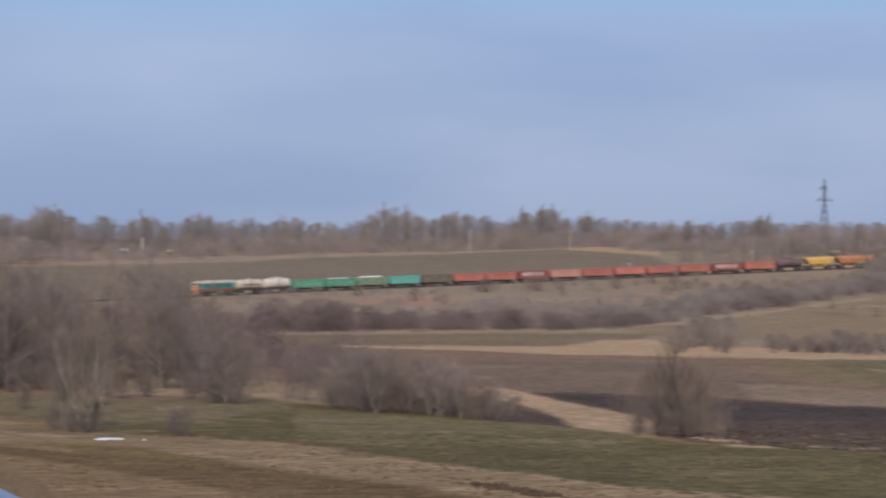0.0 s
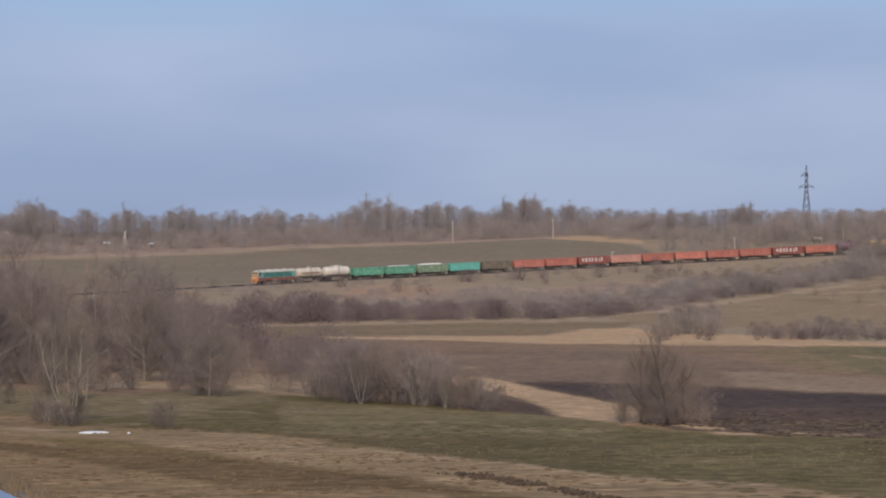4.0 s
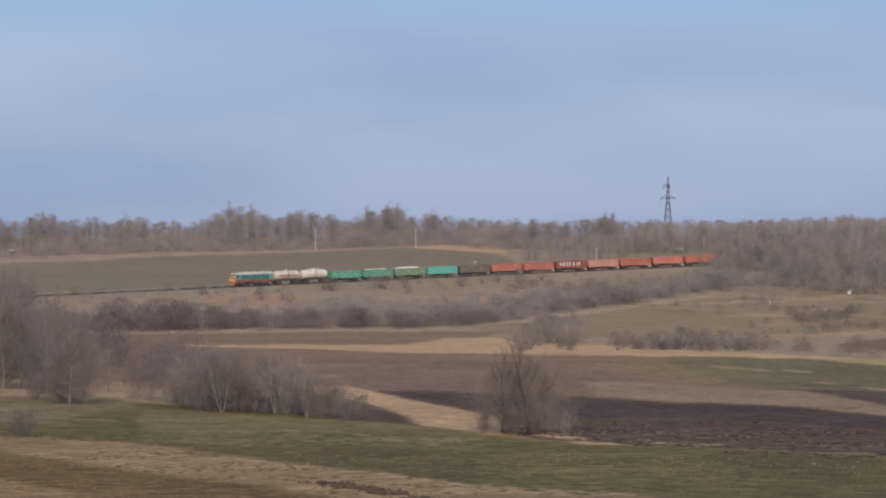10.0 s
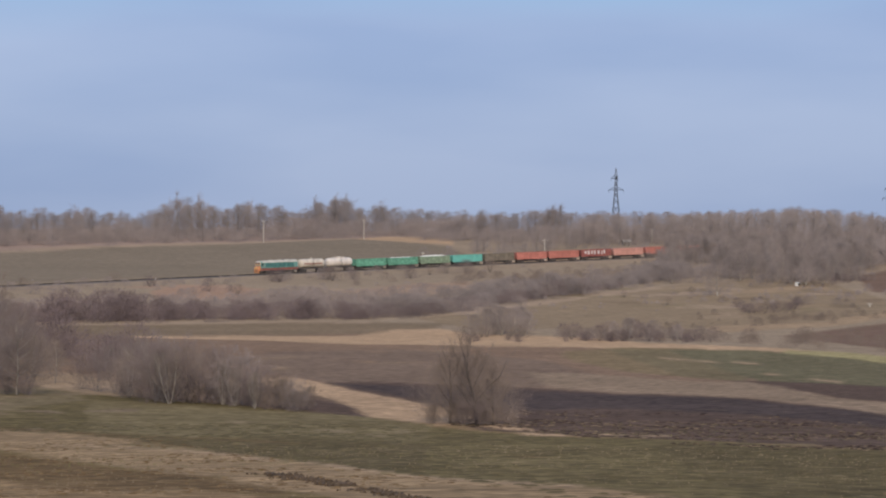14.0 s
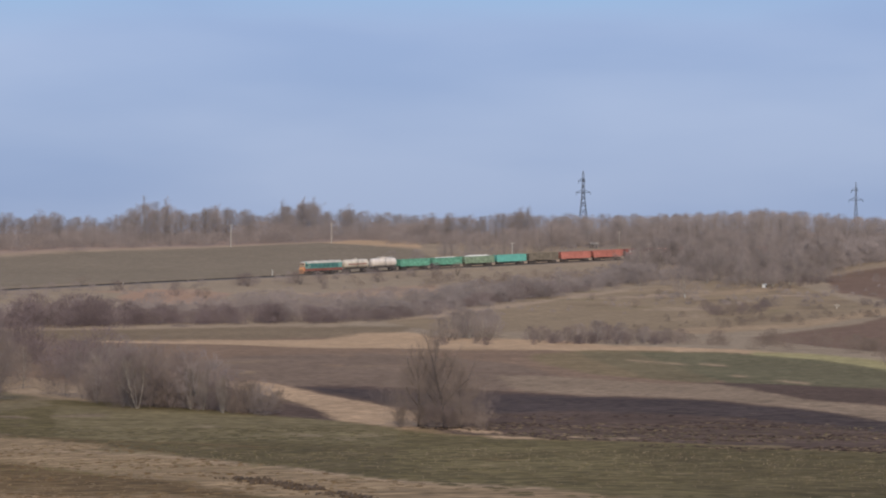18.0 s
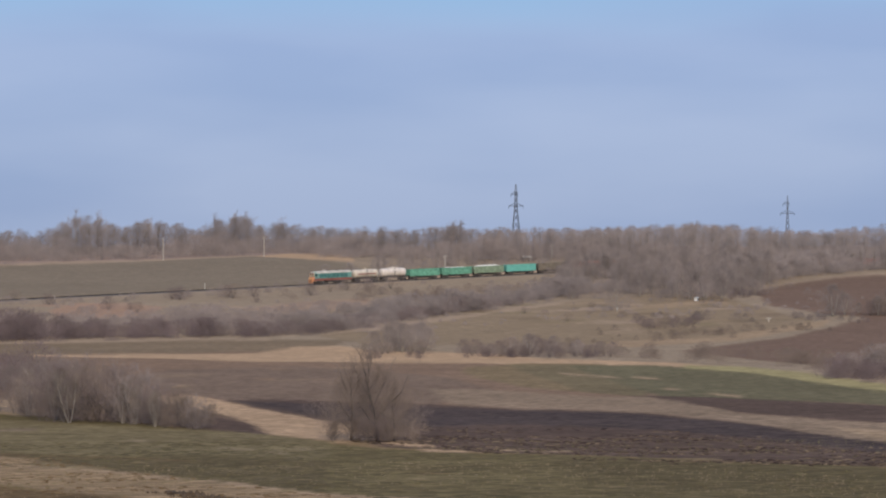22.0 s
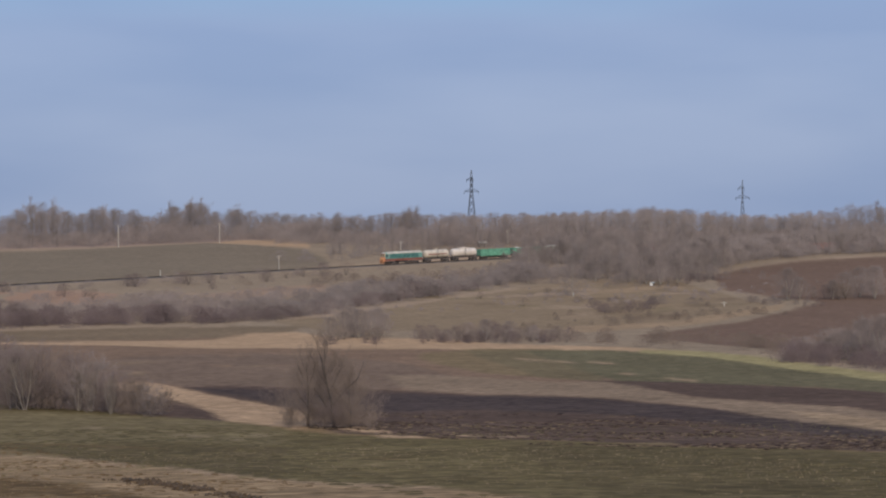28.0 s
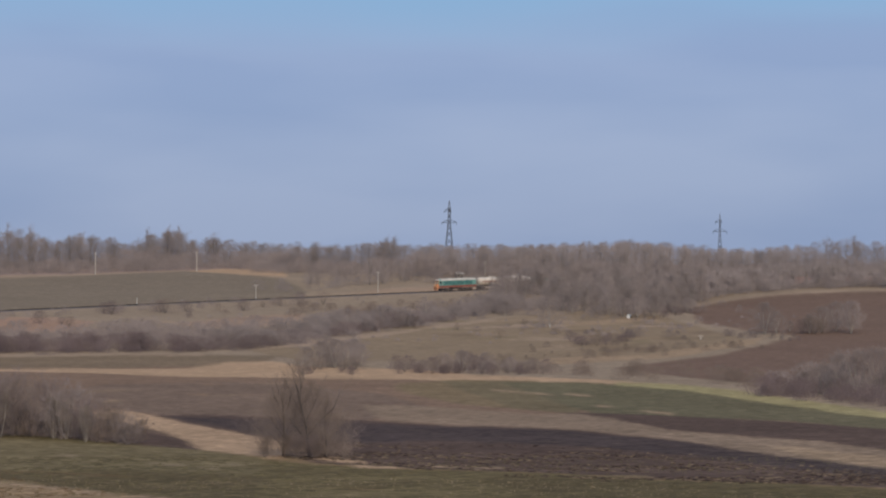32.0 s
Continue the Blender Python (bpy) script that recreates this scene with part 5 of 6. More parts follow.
def gondola(name, paint, label, marks=0):
    """A high-sided open wagon, 13.9 m over the couplers."""
    w = thing(name, Matrix(), label, "freight wagon", "wagons of the freight train")
    half = 6.35
    part("underframe", boxes((0, 0, 1.17, 12.7, 0.5, 0.36), (0, 0, 1.36, 12.7, 2.86, 0.06)), STEEL_DARK, w)
    for k in range(5):
        part("floor_hatch", boxes((-2.16 + 1.08 * k, 0, 0.98, 0.98, 2.5, 0.5), bevel=0.04), STEEL_DARK, w)
    for s in (-1, 1):
        side = part("side_wall", boxes((0, s * 1.46, 2.42, 12.7, 0.06, 2.06), (0, s * 1.5, 3.46, 12.76, 0.16, 0.14), (0, s * 1.5, 1.42, 12.72, 0.14, 0.16), bevel=0.012), paint, w)
        part("side_sill", boxes((0, s * 1.42, 1.2, 12.68, 0.14, 0.3), bevel=0.02), paint, w)
        for k in range(9):
            x = -half + 0.12 + (2 * half - 0.24) * k / 8
            part("rib", boxes((x, s * 1.535, 2.44, 0.16, 0.1, 1.9), bevel=0.02), paint, side)
        if marks:
            g = random.Random(marks * 3 + s)
            x = -4.6
            while x < 3.6:
                wd = g.uniform(0.5, 0.95)
                part("painted_bar", boxes((x, s * 1.6, 2.45 + g.uniform(-0.1, 0.15), wd, 0.012, g.uniform(1.0, 1.5))), CHALK, side)
                x += wd + g.uniform(0.35, 0.9)
        part("end_wall", boxes((s * half, 0, 2.42, 0.07, 2.9, 2.06), (s * (half + 0.05), 0, 3.46, 0.14, 3.0, 0.14), (s * (half + 0.04), 0, 2.1, 0.1, 2.9, 0.14),
                               (s * (half + 0.04), 0, 2.8, 0.1, 2.9, 0.14), bevel=0.012), paint, w)
        bogie(w, s * 4.325)
    couplers(w, 6.96)
    part("brake_cylinder", rod(bmesh.new(), (-0.6, 0.55, 0.85), (0.5, 0.55, 0.85), 0.2), STEEL_DARK, w)
    part("brake_rigging", boxes((0, 0, 0.56, 5.0, 0.12, 0.2), (-1.4, 0, 0.62, 0.14, 1.7, 0.3), (1.4, 0, 0.62, 0.14, 1.7, 0.3), (0, 0.85, 0.5, 4.4, 0.1, 0.34), (0, -0.85, 0.5, 4.4, 0.1, 0.34)), STEEL_DARK, w)
    return w


def tank(name, paint, label, band=None, dome=True):
    """A tank wagon, 12 m over the couplers."""
    w = thing(name, Matrix(), label, "tank wagon", "wagons of the freight train")
    part("underframe", boxes((0, 0, 1.15, 10.8, 0.5, 0.36), (-5.1, 0, 1.2, 0.5, 2.8, 0.3), (5.1, 0, 1.2, 0.5, 2.8, 0.3), (0, 1.3, 1.15, 10.4, 0.12, 0.2), (0, -1.3, 1.15, 10.4, 0.12, 0.2)), STEEL_DARK, w)
    bm = bmesh.new()
    rings = []
    for x, r in ((-5.35, 0.05), (-5.3, 0.6), (-5.18, 1.0), (-5.0, 1.3), (-4.75, 1.45), (-4.4, 1.5), (4.4, 1.5), (4.75, 1.45), (5.0, 1.3), (5.18, 1.0), (5.3, 0.6), (5.35, 0.05)):
        rings.append([bm.verts.new((x, r * math.cos(t * math.tau / 24), 2.78 + r * math.sin(t * math.tau / 24))) for t in range(24)])
    for a, b in zip(rings, rings[1:]):
        for t in range(24):
            bm.faces.new((a[t], a[(t + 1) % 24], b[(t + 1) % 24], b[t])).smooth = True
    bm.faces.new(rings[0][::-1])
    bm.faces.new(rings[-1])
    bmesh.ops.recalc_face_normals(bm, faces=list(bm.faces))
    body = part("tank", bm, paint, w)
    for x in (-3.6, -1.2, 1.2, 3.6):
        bm = bmesh.new()
        bmesh.ops.create_cone(bm, cap_ends=False, segments=24, radius1=1.515, radius2=1.515, depth=0.09, matrix=Matrix.Translation((x, 0, 2.78)) @ Matrix.Rotation(math.pi / 2, 4, "Y"))
        part("strap", bm, paint, body)
    if band:
        for s in (-1, 1):
            part("stripe", boxes((0, s * 1.505, 2.72, 7.8, 0.02, 0.34)), band, body)
    if dome:
        part("dome", rod(rod(bmesh.new(), (0, 0, 4.1), (0, 0, 4.62), 0.62, sides=16), (0, 0, 4.6), (0, 0, 4.72), 0.66, 0.5, sides=16), paint, body)
        part("walkway", boxes((0, 0, 4.36, 4.6, 1.1, 0.14), (0, 0.45, 4.66, 4.6, 0.05, 0.05), (0, -0.45, 4.66, 4.6, 0.05, 0.05), (-2.2, 0.45, 4.5, 0.05, 0.05, 0.34), (2.2, 0.45, 4.5, 0.05, 0.05, 0.34),
                              (-2.2, -0.45, 4.5, 0.05, 0.05, 0.34), (2.2, -0.45, 4.5, 0.05, 0.05, 0.34)), paint, w)
    else:
        part("hatch", rod(bmesh.new(), (0.2, 0, 4.2), (0.2, 0, 4.75), 0.3, sides=12), paint, body)
    for s in (-1, 1):
        part("ladder", boxes((-0.25, s * 1.62, 2.75, 0.05, 0.05, 3.0), (0.25, s * 1.62, 2.75, 0.05, 0.05, 3.0), *[(0, s * 1.62, 1.5 + 0.4 * k, 0.5, 0.04, 0.04) for k in range(7)]), STEEL_DARK, w)
        bogie(w, s * 3.9)
    couplers(w, 6.0)
    return w


def hopper(name, paint, label):
    """A closed hopper wagon with sloped ends."""
    w = thing(name, Matrix(), label, "hopper wagon", "wagons of the freight train")
    part("underframe", boxes((0, 0, 1.17, 12.4, 0.5, 0.36), (-5.7, 0, 1.25, 0.5, 2.8, 0.3), (5.7, 0, 1.25, 0.5, 2.8, 0.3)), STEEL_DARK, w)
    bm = bmesh.new()
    sec = ((-1.5, 1.9), (-1.55, 3.6), (-1.1, 4.2), (-0.4, 4.42), (0.4, 4.42), (1.1, 4.2), (1.55, 3.6), (1.5, 1.9))
    ra = [bm.verts.new((-4.4 if z < 2 else -5.9, y, z)) for y, z in sec]
    rb = [bm.verts.new((4.4 if z < 2 else 5.9, y, z)) for y, z in sec]
    for i in range(8):
        bm.faces.new((ra[i], ra[(i + 1) % 8], rb[(i + 1) % 8], rb[i]))
    bm.faces.new(ra[::-1])
    bm.faces.new(rb)
    bmesh.ops.recalc_face_normals(bm, faces=list(bm.faces))
    bmesh.ops.bevel(bm, geom=list(bm.edges), offset=0.04, segments=1, affect="EDGES")
    body = part("body", bm, paint, w)
    for s in (-1, 1):
        for k in range(8):
            part("rib", boxes((-4.2 + 1.2 * k, s * 1.57, 2.75, 0.12, 0.1, 1.65), bevel=0.015), paint, body)
        bogie(w, s * 4.2)
        part("chute", boxes((s * 1.8, 0, 1.5, 2.2, 2.0, 0.8), bevel=0.2), paint, w)
    for x in (-3.6, -1.2, 1.2, 3.6):
        part("hatch", rod(bmesh.new(), (x, 0, 4.38), (x, 0, 4.54), 0.4, sides=14), paint, body)
    couplers(w, 6.6)
    return w


def locomotive():
    """A six-axle diesel, its cab end facing away from the train (towards -x)."""
    w = thing("diesel_locomotive", Matrix(), "diesel locomotive with orange nose, teal sides, red skirt and cream roof", "locomotive")
    part("underframe", boxes((0, 0, 1.27, 16.4, 2.9, 0.36), bevel=0.04), SKIRT_RED, w, "red oxide frame")
    part("fuel_tank", boxes((0, 0, 0.78, 4.4, 2.5, 0.7), bevel=0.12), STEEL_DARK, w)
    side = ((-1.48, 1.44), (-1.48, 3.66), (1.48, 3.66), (1.48, 1.44))
    body = part("body", prism(side, -6.5, 8.0, 0.05), TEAL, w, "teal painted engine body")
    part("lower_band", prism(((-1.5, 1.42), (-1.5, 1.86), (1.5, 1.86), (1.5, 1.42)), -7.9, 8.02), SKIRT_RED, w, "red band along the sides")
    part("roof", prism(((-1.47, 3.6), (-1.36, 3.95), (-0.95, 4.22), (-0.3, 4.34), (0.3, 4.34), (0.95, 4.22), (1.36, 3.95), (1.47, 3.6)), -6.9, 8.0), ROOF_CREAM, w, "cream roof")
    bm = bmesh.new()
    prof = ((-6.45, 1.44), (-7.95, 1.44), (-8.0, 2.75), (-7.55, 3.75), (-7.2, 4.2), (-6.45, 4.25))
    l = [bm.verts.new((x, -1.47 if z < 3.8 else -1.0, z)) for x, z in prof]
    r = [bm.verts.new((x, 1.47 if z < 3.8 else 1.0, z)) for x, z in prof]
    bm.faces.new(l)
    bm.faces.new(r[::-1])
    for i in range(6):
        bm.faces.new((l[i], r[i], r[(i + 1) % 6], l[(i + 1) % 6]))
    bmesh.ops.recalc_face_normals(bm, faces=list(bm.faces))
    bmesh.ops.bevel(bm, geom=list(bm.edges), offset=0.12, segments=2, affect="EDGES")
    cab = part("cab", bm, TEAL_LIGHT, w, "lighter teal cab with cream upper front")
    bm = bmesh.new()
    prof = ((-7.6, 0.95), (-8.75, 0.95), (-8.72, 1.7), (-8.35, 2.5), (-7.6, 2.72))
    l, r = ([bm.verts.new((x, y * (1.0 if x > -8.2 else 0.86), z)) for x, z in prof] for y in (-1.44, 1.44))
    bm.faces.new(l)
    bm.faces.new(r[::-1])
    for i in range(5):
        bm.faces.new((l[i], r[i], r[(i + 1) % 5], l[(i + 1) % 5]))
    bmesh.ops.recalc_face_normals(bm, faces=list(bm.faces))
    bmesh.ops.bevel(bm, geom=list(bm.edges), offset=0.1, segments=2, affect="EDGES")
    nose = part("nose", bm, ORANGE, w, "orange nose")
    part("nose_band", boxes((-8.62, 0, 1.95, 0.1, 2.2, 0.3), bevel=0.03), YELLOWISH, nose, "yellow nose band")
    part("visor", boxes((-7.62, 0, 3.86, 0.66, 2.3, 0.5), bevel=0.1), ROOF_CREAM, cab, "cream front above the windscreens")
    part("front_panel", boxes((-8.0, 0, 3.3, 0.16, 2.84, 0.95), bevel=0.05), CAB_PEACH, cab, "pale orange upper cab front")
    for s in (-1, 1):
        part("windscreen", boxes((-8.1, s * 0.68, 3.42, 0.05, 0.95, 0.42), bevel=0.015), GLASS, cab)
        part("side_window", boxes((-7.25, s * 1.48, 3.05, 0.7, 0.04, 0.66), bevel=0.015), GLASS, cab)
        part("door", boxes((-6.3, s * 1.49, 2.75, 0.66, 0.05, 1.7), bevel=0.02), TEAL_LIGHT, w)
        part("end_panel", boxes((7.1, s * 1.485, 2.76, 1.7, 0.04, 1.76), bevel=0.02), TEAL_LIGHT, body, "lighter teal end panel")
        for k in range(7):
            part("grille", boxes((-4.9 + 1.75 * k, s * 1.49, 2.86, 1.45, 0.05, 1.1), bevel=0.02), TEAL_DEEP, body)
        part("headlight", rod(bmesh.new(), (-8.74, s * 0.95, 2.0), (-8.58, s * 0.95, 2.0), 0.14, sides=12), CHALK, nose)
        part("buffer_beam", boxes((s * 8.35, 0, 1.2, 0.3, 2.9, 0.5), bevel=0.04), ORANGE if s < 0 else STEEL_DARK, w)
        part("handrail", rod(rod(rod(bmesh.new(), (-6.72, s * 1.55, 1.9), (-6.72, s * 1.55, 3.2), 0.025), (-5.9, s * 1.55, 1.9), (-5.9, s * 1.55, 3.2), 0.025), (-6.72, s * 1.55, 2.0), (-6.72, s * 1.48, 2.0), 0.02), CHALK, w)
        part("step", boxes((-6.3, s * 1.4, 0.72, 0.6, 0.3, 0.06), (-6.3, s * 1.4, 1.02, 0.6, 0.3, 0.06), (-6.02, s * 1.44, 0.88, 0.05, 0.2, 0.6), (-6.58, s * 1.44, 0.88, 0.05, 0.2, 0.6)), STEEL_DARK, w)
        bogie(w, s * 4.3, 2.1, 3)
    part("headlight", rod(bmesh.new(), (-8.05, 0, 3.98), (-7.7, 0, 3.98), 0.3, sides=14), CHALK, cab)
    part("cowcatcher", boxes((-8.5, 0, 0.62, 0.2, 2.6, 0.7), bevel=0.06), ORANGE, w, "orange snow guard")
    for x in (-2.5, 1.0, 4.5):
        part("roof_fan", rod(bmesh.new(), (x, 0, 4.3), (x, 0, 4.46), 0.6, sides=16), ROOF_CREAM, w)
    part("exhaust", boxes((2.8, 0, 4.42, 0.5, 0.4, 0.4), bevel=0.04), STEEL_DARK, w)
    couplers(w, 8.7)
    return w


def heap(tall, label):
    """Loose load that stands over a wagon's sides."""
    bm = bmesh.new()
    n, m = 26, 7
    g = random.Random(int(tall * 100))
    grid = []
    for i in range(n + 1):
        row = []
        for j in range(m + 1):
            x, y = -6.2 + 12.4 * i / n, -1.4 + 2.8 * j / m
            e = max(0.0, 1 - (abs(x) / 6.2) ** 6) * (1 - (abs(y) / 1.4) ** 2.2)
            row.append(bm.verts.new((x, y, 3.05 + tall * e * (0.88 + 0.12 * math.sin(x * 1.4) ** 2) + g.uniform(-0.05, 0.05))))
        grid.append(row)
    for i in range(n):
        for j in range(m):
            bm.faces.new((grid[i][j], grid[i + 1][j], grid[i + 1][j + 1], grid[i][j + 1]))
    low = bmesh.ops.extrude_face_region(bm, geom=list(bm.faces))
    for v in low["geom"]:
        if isinstance(v, bmesh.types.BMVert):
            v.co.z = 1.42
    bmesh.ops.recalc_face_normals(bm, faces=list(bm.faces))
    me = bpy.data.meshes.new("stone_load")
    bm.to_mesh(me)
    bm.free()
    me.materials.append(LIME_HEAP)
    return tagged(new("stone_load", me), label, "load")


red = gondola("gondola_wagon", REDS, "red-painted open freight wagon on the far line")
maroon = gondola("gondola_wagon", MAROON, "dark maroon open freight wagon with white painted marks", marks=1)
green = gondola("gondola_wagon", GREEN, "green-painted open freight wagon on the far line")
CONSIST = [
    (locomotive(), 17.4),
    (tank("tank_wagon", CREAM, "cream tank wagon with a rusty stripe", SKIRT_RED, False), 12.0),
    (tank("tank_wagon", WHITE_TANK, "white tank wagon with dome and walkway"), 12.0),
    (green, 13.92), (copy_thing(green, Matrix()), 13.92),
    (gondola("gondola_wagon", OLIVE, "faded green open wagon heaped with white stone"), 13.92),
    (gondola("gondola_wagon", TURQUOISE, "bright turquoise open freight wagon"), 13.92),
    (gondola("gondola_wagon", DRAB, "grey-brown weathered open freight wagon"), 13.92),
    (red, 13.92), (copy_thing(red, Matrix()), 13.92), (maroon, 13.92),
    (gondola("gondola_wagon", PINKRED, "faded pink-red open freight wagon"), 13.92),
    (copy_thing(red, Matrix()), 13.92), (copy_thing(red, Matrix()), 13.92), (copy_thing(red, Matrix()), 13.92), (copy_thing(red, Matrix()), 13.92),
    (copy_thing(maroon, Matrix()), 13.92), (copy_thing(red, Matrix()), 13.92),
    (tank("tank_wagon", PLUM, "dark plum tank wagon at the far end of the train"), 12.0),
    (hopper("hopper_wagon", YELLOW, "yellow closed hopper wagon"), 13.2), (hopper("hopper_wagon", RUSTY, "rust-orange closed hopper wagon"), 13.2),
    (tank("tank_wagon", RUSTY, "rust-brown tank wagon behind the hopper wagons"), 12.0), (copy_thing(red, Matrix()), 13.92),
]
LOADS = {4: heap(0.66, "pale stone heaped in a green wagon"), 5: heap(0.9, "white stone heaped high in a wagon")}


def motions():
    """The train backs round the curve at a steady 8.3 m/s."""
    back = 0.0
    for n, (car, length) in enumerate(CONSIST):
        mid = back + length / 2
        back += length
        rows = []
        for k in range(17):
            t = 2.0 * k
            theta = -11.27 + 0.4003 * t + math.degrees(mid / (2 * TRACK_R))
            p, psi = on_track(theta)
            q, _ = on_track(theta + 0.2)
            x = (q - p).normalized()
            y = Vector((0, 0, 1)).cross(x).normalized()
            rows.append((t, Matrix.Translation(p) @ Matrix((x, y, x.cross(y))).transposed().to_4x4()))
        walk(car, rows)
        if n in LOADS:
            walk(LOADS[n], rows)


# ---- masts, poles and huts ----
def strut(bm, a, b, r):
    return rod(bm, a, b, r, sides=4)


def pylon(a, d, tall, turn, slim=1.0):
    """A lattice power mast with three cross-arms and a peak."""
    w = thing("power_pylon", Matrix.Translation(spot(a, d)) @ pose(0, 0, 0, 0, 0, turn), "grey steel lattice power pylon behind the ridge woods", "pylon", "power line pylons")
    levels = (0.0, 0.16, 0.3, 0.42, 0.53, 0.62, 0.71, 0.8, 0.9, 1.0)

    def half(u):
        return slim * float(np.interp(u, (0, 0.62, 0.9, 1.0), (2.7, 0.7, 0.45, 0.1)))

    for sx in (-1, 1):
        for sy in (-1, 1):
            bm = bmesh.new()
            for u, v in zip(levels, levels[1:]):
                strut(bm, (sx * half(u), sy * half(u), u * tall), (sx * half(v), sy * half(v), v * tall), 0.16)
            part("leg", bm, GALVANISED, w)
    for s in (-1, 1):
        for axis in (0, 1):
            bm = bmesh.new()
            for u, v in zip(levels, levels[1:]):
                p, q = half(u), half(v)
                for e in (-1, 1):
                    if axis:
                        strut(bm, (s * p, -e * p, u * tall), (s * q, e * q, v * tall), 0.09)
                    else:
                        strut(bm, (-e * p, s * p, u * tall), (e * q, s * q, v * tall), 0.09)
            part("lattice", bm, GALVANISED, w)
    for u, left, right in ((0.66, 3.9, 3.9), (0.84, 2.6, 0.9)):
        for s, reach in ((-1, left), (1, right)):
            bm = bmesh.new()
            for y in (-0.5, 0.5):
                strut(bm, (s * 0.6, y, u * tall), (s * reach, 0, u * tall), 0.14)
                strut(bm, (s * 0.6, y, u * tall + 1.5), (s * reach, 0, u * tall + 0.1), 0.12)
            arm = part("cross_arm", bm, GALVANISED, w)
            part("insulator", rod(bmesh.new(), (s * reach, 0, u * tall - 1.3), (s * reach, 0, u * tall), 0.1, sides=6), GLASS, arm)


pylon(1.82, 1450, 33.8, -12)
pylon(7.45, 1560, 29.6, -12, 0.6)


def pole(a, d, tall, braced=False, label="weathered wooden line pole at the field edge"):
    w = thing("line_pole", Matrix.Translation(spot(a, d, 0.3)), label, "pole", "line poles")
    part("mast", rod(bmesh.new(), (0, 0, 0), (0, 0, tall), 0.17, 0.11, sides=8), POLE_WOOD, w)
    arm = part("cross_arm", boxes((0, 0, tall - 0.5, 1.5, 0.1, 0.12)), POLE_WOOD, w)
    for x in (-0.65, 0.65):
        part("insulator", rod(bmesh.new(), (x, 0, tall - 0.44), (x, 0, tall - 0.2), 0.06, sides=6), CHALK, arm)
    if braced:
        for s in (-1, 1):
            part("brace", rod(bmesh.new(), (s * 1.2, 0, 0), (0, 0, tall - 0.3), 0.15, 0.11, sides=8), POLE_WOOD, w)


for a, d, tall, br in ((-3.43, 1125, 8.6, False), (-5.52, 1092, 9.2, False), (-12.33, 1064, 7.2, True), (0.34, 1000, 8, False), (2.57, 1078, 6.5, False), (-2.2, 968, 5.6, False), (7.06, 760, 1.6, False)):
    pole(a, d, tall, br)


def marker(a, d, tall):
    w = thing("marker_post", Matrix.Translation(spot(a, d, 0.2)), "white concrete marker post beside the railway", "post", "railway marker posts")
    part("shaft", boxes((0, 0, tall / 2, 0.26, 0.26, tall), bevel=0.03), CONCRETE, w)
    part("cap", boxes((0, 0, tall + 0.1, 0.42, 0.42, 0.2), bevel=0.05), CONCRETE, w)


for a, d, tall in ((-4.66, 935, 2.4), (-7.75, 878, 0.9), (3.93, 812, 1.1)):
    marker(a, d, tall)


def hut(a, d, turn, size, label, walls=None, tiles=None):
    lx, ly, h = size
    w = thing("hut", Matrix.Translation(spot(a, d, 0.1)) @ pose(0, 0, 0, 0, 0, turn), label, "hut")
    wall = part("wall", boxes((0, 0, h / 2, lx, ly, h), bevel=0.02), walls or HUT_WALL, w)
    part("roof", prism(((-ly / 2 - 0.25, h), (0, h + ly * 0.3), (ly / 2 + 0.25, h), (0, h + ly * 0.3 - 0.12)), -lx / 2 - 0.2, lx / 2 + 0.2), tiles or HUT_ROOF, w)
    part("door", boxes((lx * 0.2, -ly / 2, h * 0.42, 0.7, 0.06, h * 0.8)), STEEL_DARK, wall)
    part("window", boxes((-lx * 0.2, -ly / 2, h * 0.6, 0.5, 0.06, h * 0.3)), GLASS, wall)


hut(5.57, 866, 60, (1.2, 1.0, 1.0), "small whitewashed hut under bare trees")
hut(2.04, 1072, 12, (3.0, 2.4, 1.6), "low weathered lineside hut with a dull roof before the woods", BARK_GREY, BARK_PALE)
hut(-12.7, 1066, 4, (2.4, 2.0, 2.0), "weathered board hut with a pale roof at the wood's edge", BARK_GREY)
hut(-11.78, 1066, -8, (1.8, 1.6, 1.6), "small board shed with a pale roof at the wood's edge", BARK_GREY)


def snow_patch(a, d, lx, ly, seed):
    """A low melting drift with a ragged edge."""
    g = random.Random(seed)
    bm = bmesh.new()
    o = spot(a, d)
    top = bm.verts.new((0, 0, 0.14))
    rings = []
    for r, z in ((0.45, 0.12), (0.8, 0.07), (1.0, -0.05)):
        rings.append([bm.verts.new((r * lx * math.cos(t * math.tau / 22) * g.uniform(0.8, 1.1), r * ly * math.sin(t * math.tau / 22) * g.uniform(0.75, 1.15), z)) for t in range(22)])
    for t in range(22):
        bm.faces.new((top, rings[0][t], rings[0][(t + 1) % 22]))
        for p, q in zip(rings, rings[1:]):
            bm.faces.new((p[t], q[t], q[(t + 1) % 22], p[(t + 1) % 22]))
    for v in bm.verts:
        v.co = v.co + o
        v.co.z += height(v.co.x, v.co.y) - o.z
        v.co.z += 0.03
    me = bpy.data.meshes.new("snow_patch")
    bm.to_mesh(me)
    bm.free()
    me.materials.append(SNOW)
    tagged(new("snow_patch", me), "melting patch of old white snow on dry grass", "snow")


for k, (a, d, lx, ly) in enumerate(((-13.02, 285, 1.55, 1.7), (-12.82, 284.5, 0.7, 0.9), (-17.46, 350, 1.3, 2.4), (-17.15, 349, 0.6, 1.2), (-16.99, 334, 0.8, 0.9), (-12.27, 282, 0.14, 0.3))):
    snow_patch(a, d, lx, ly, k)


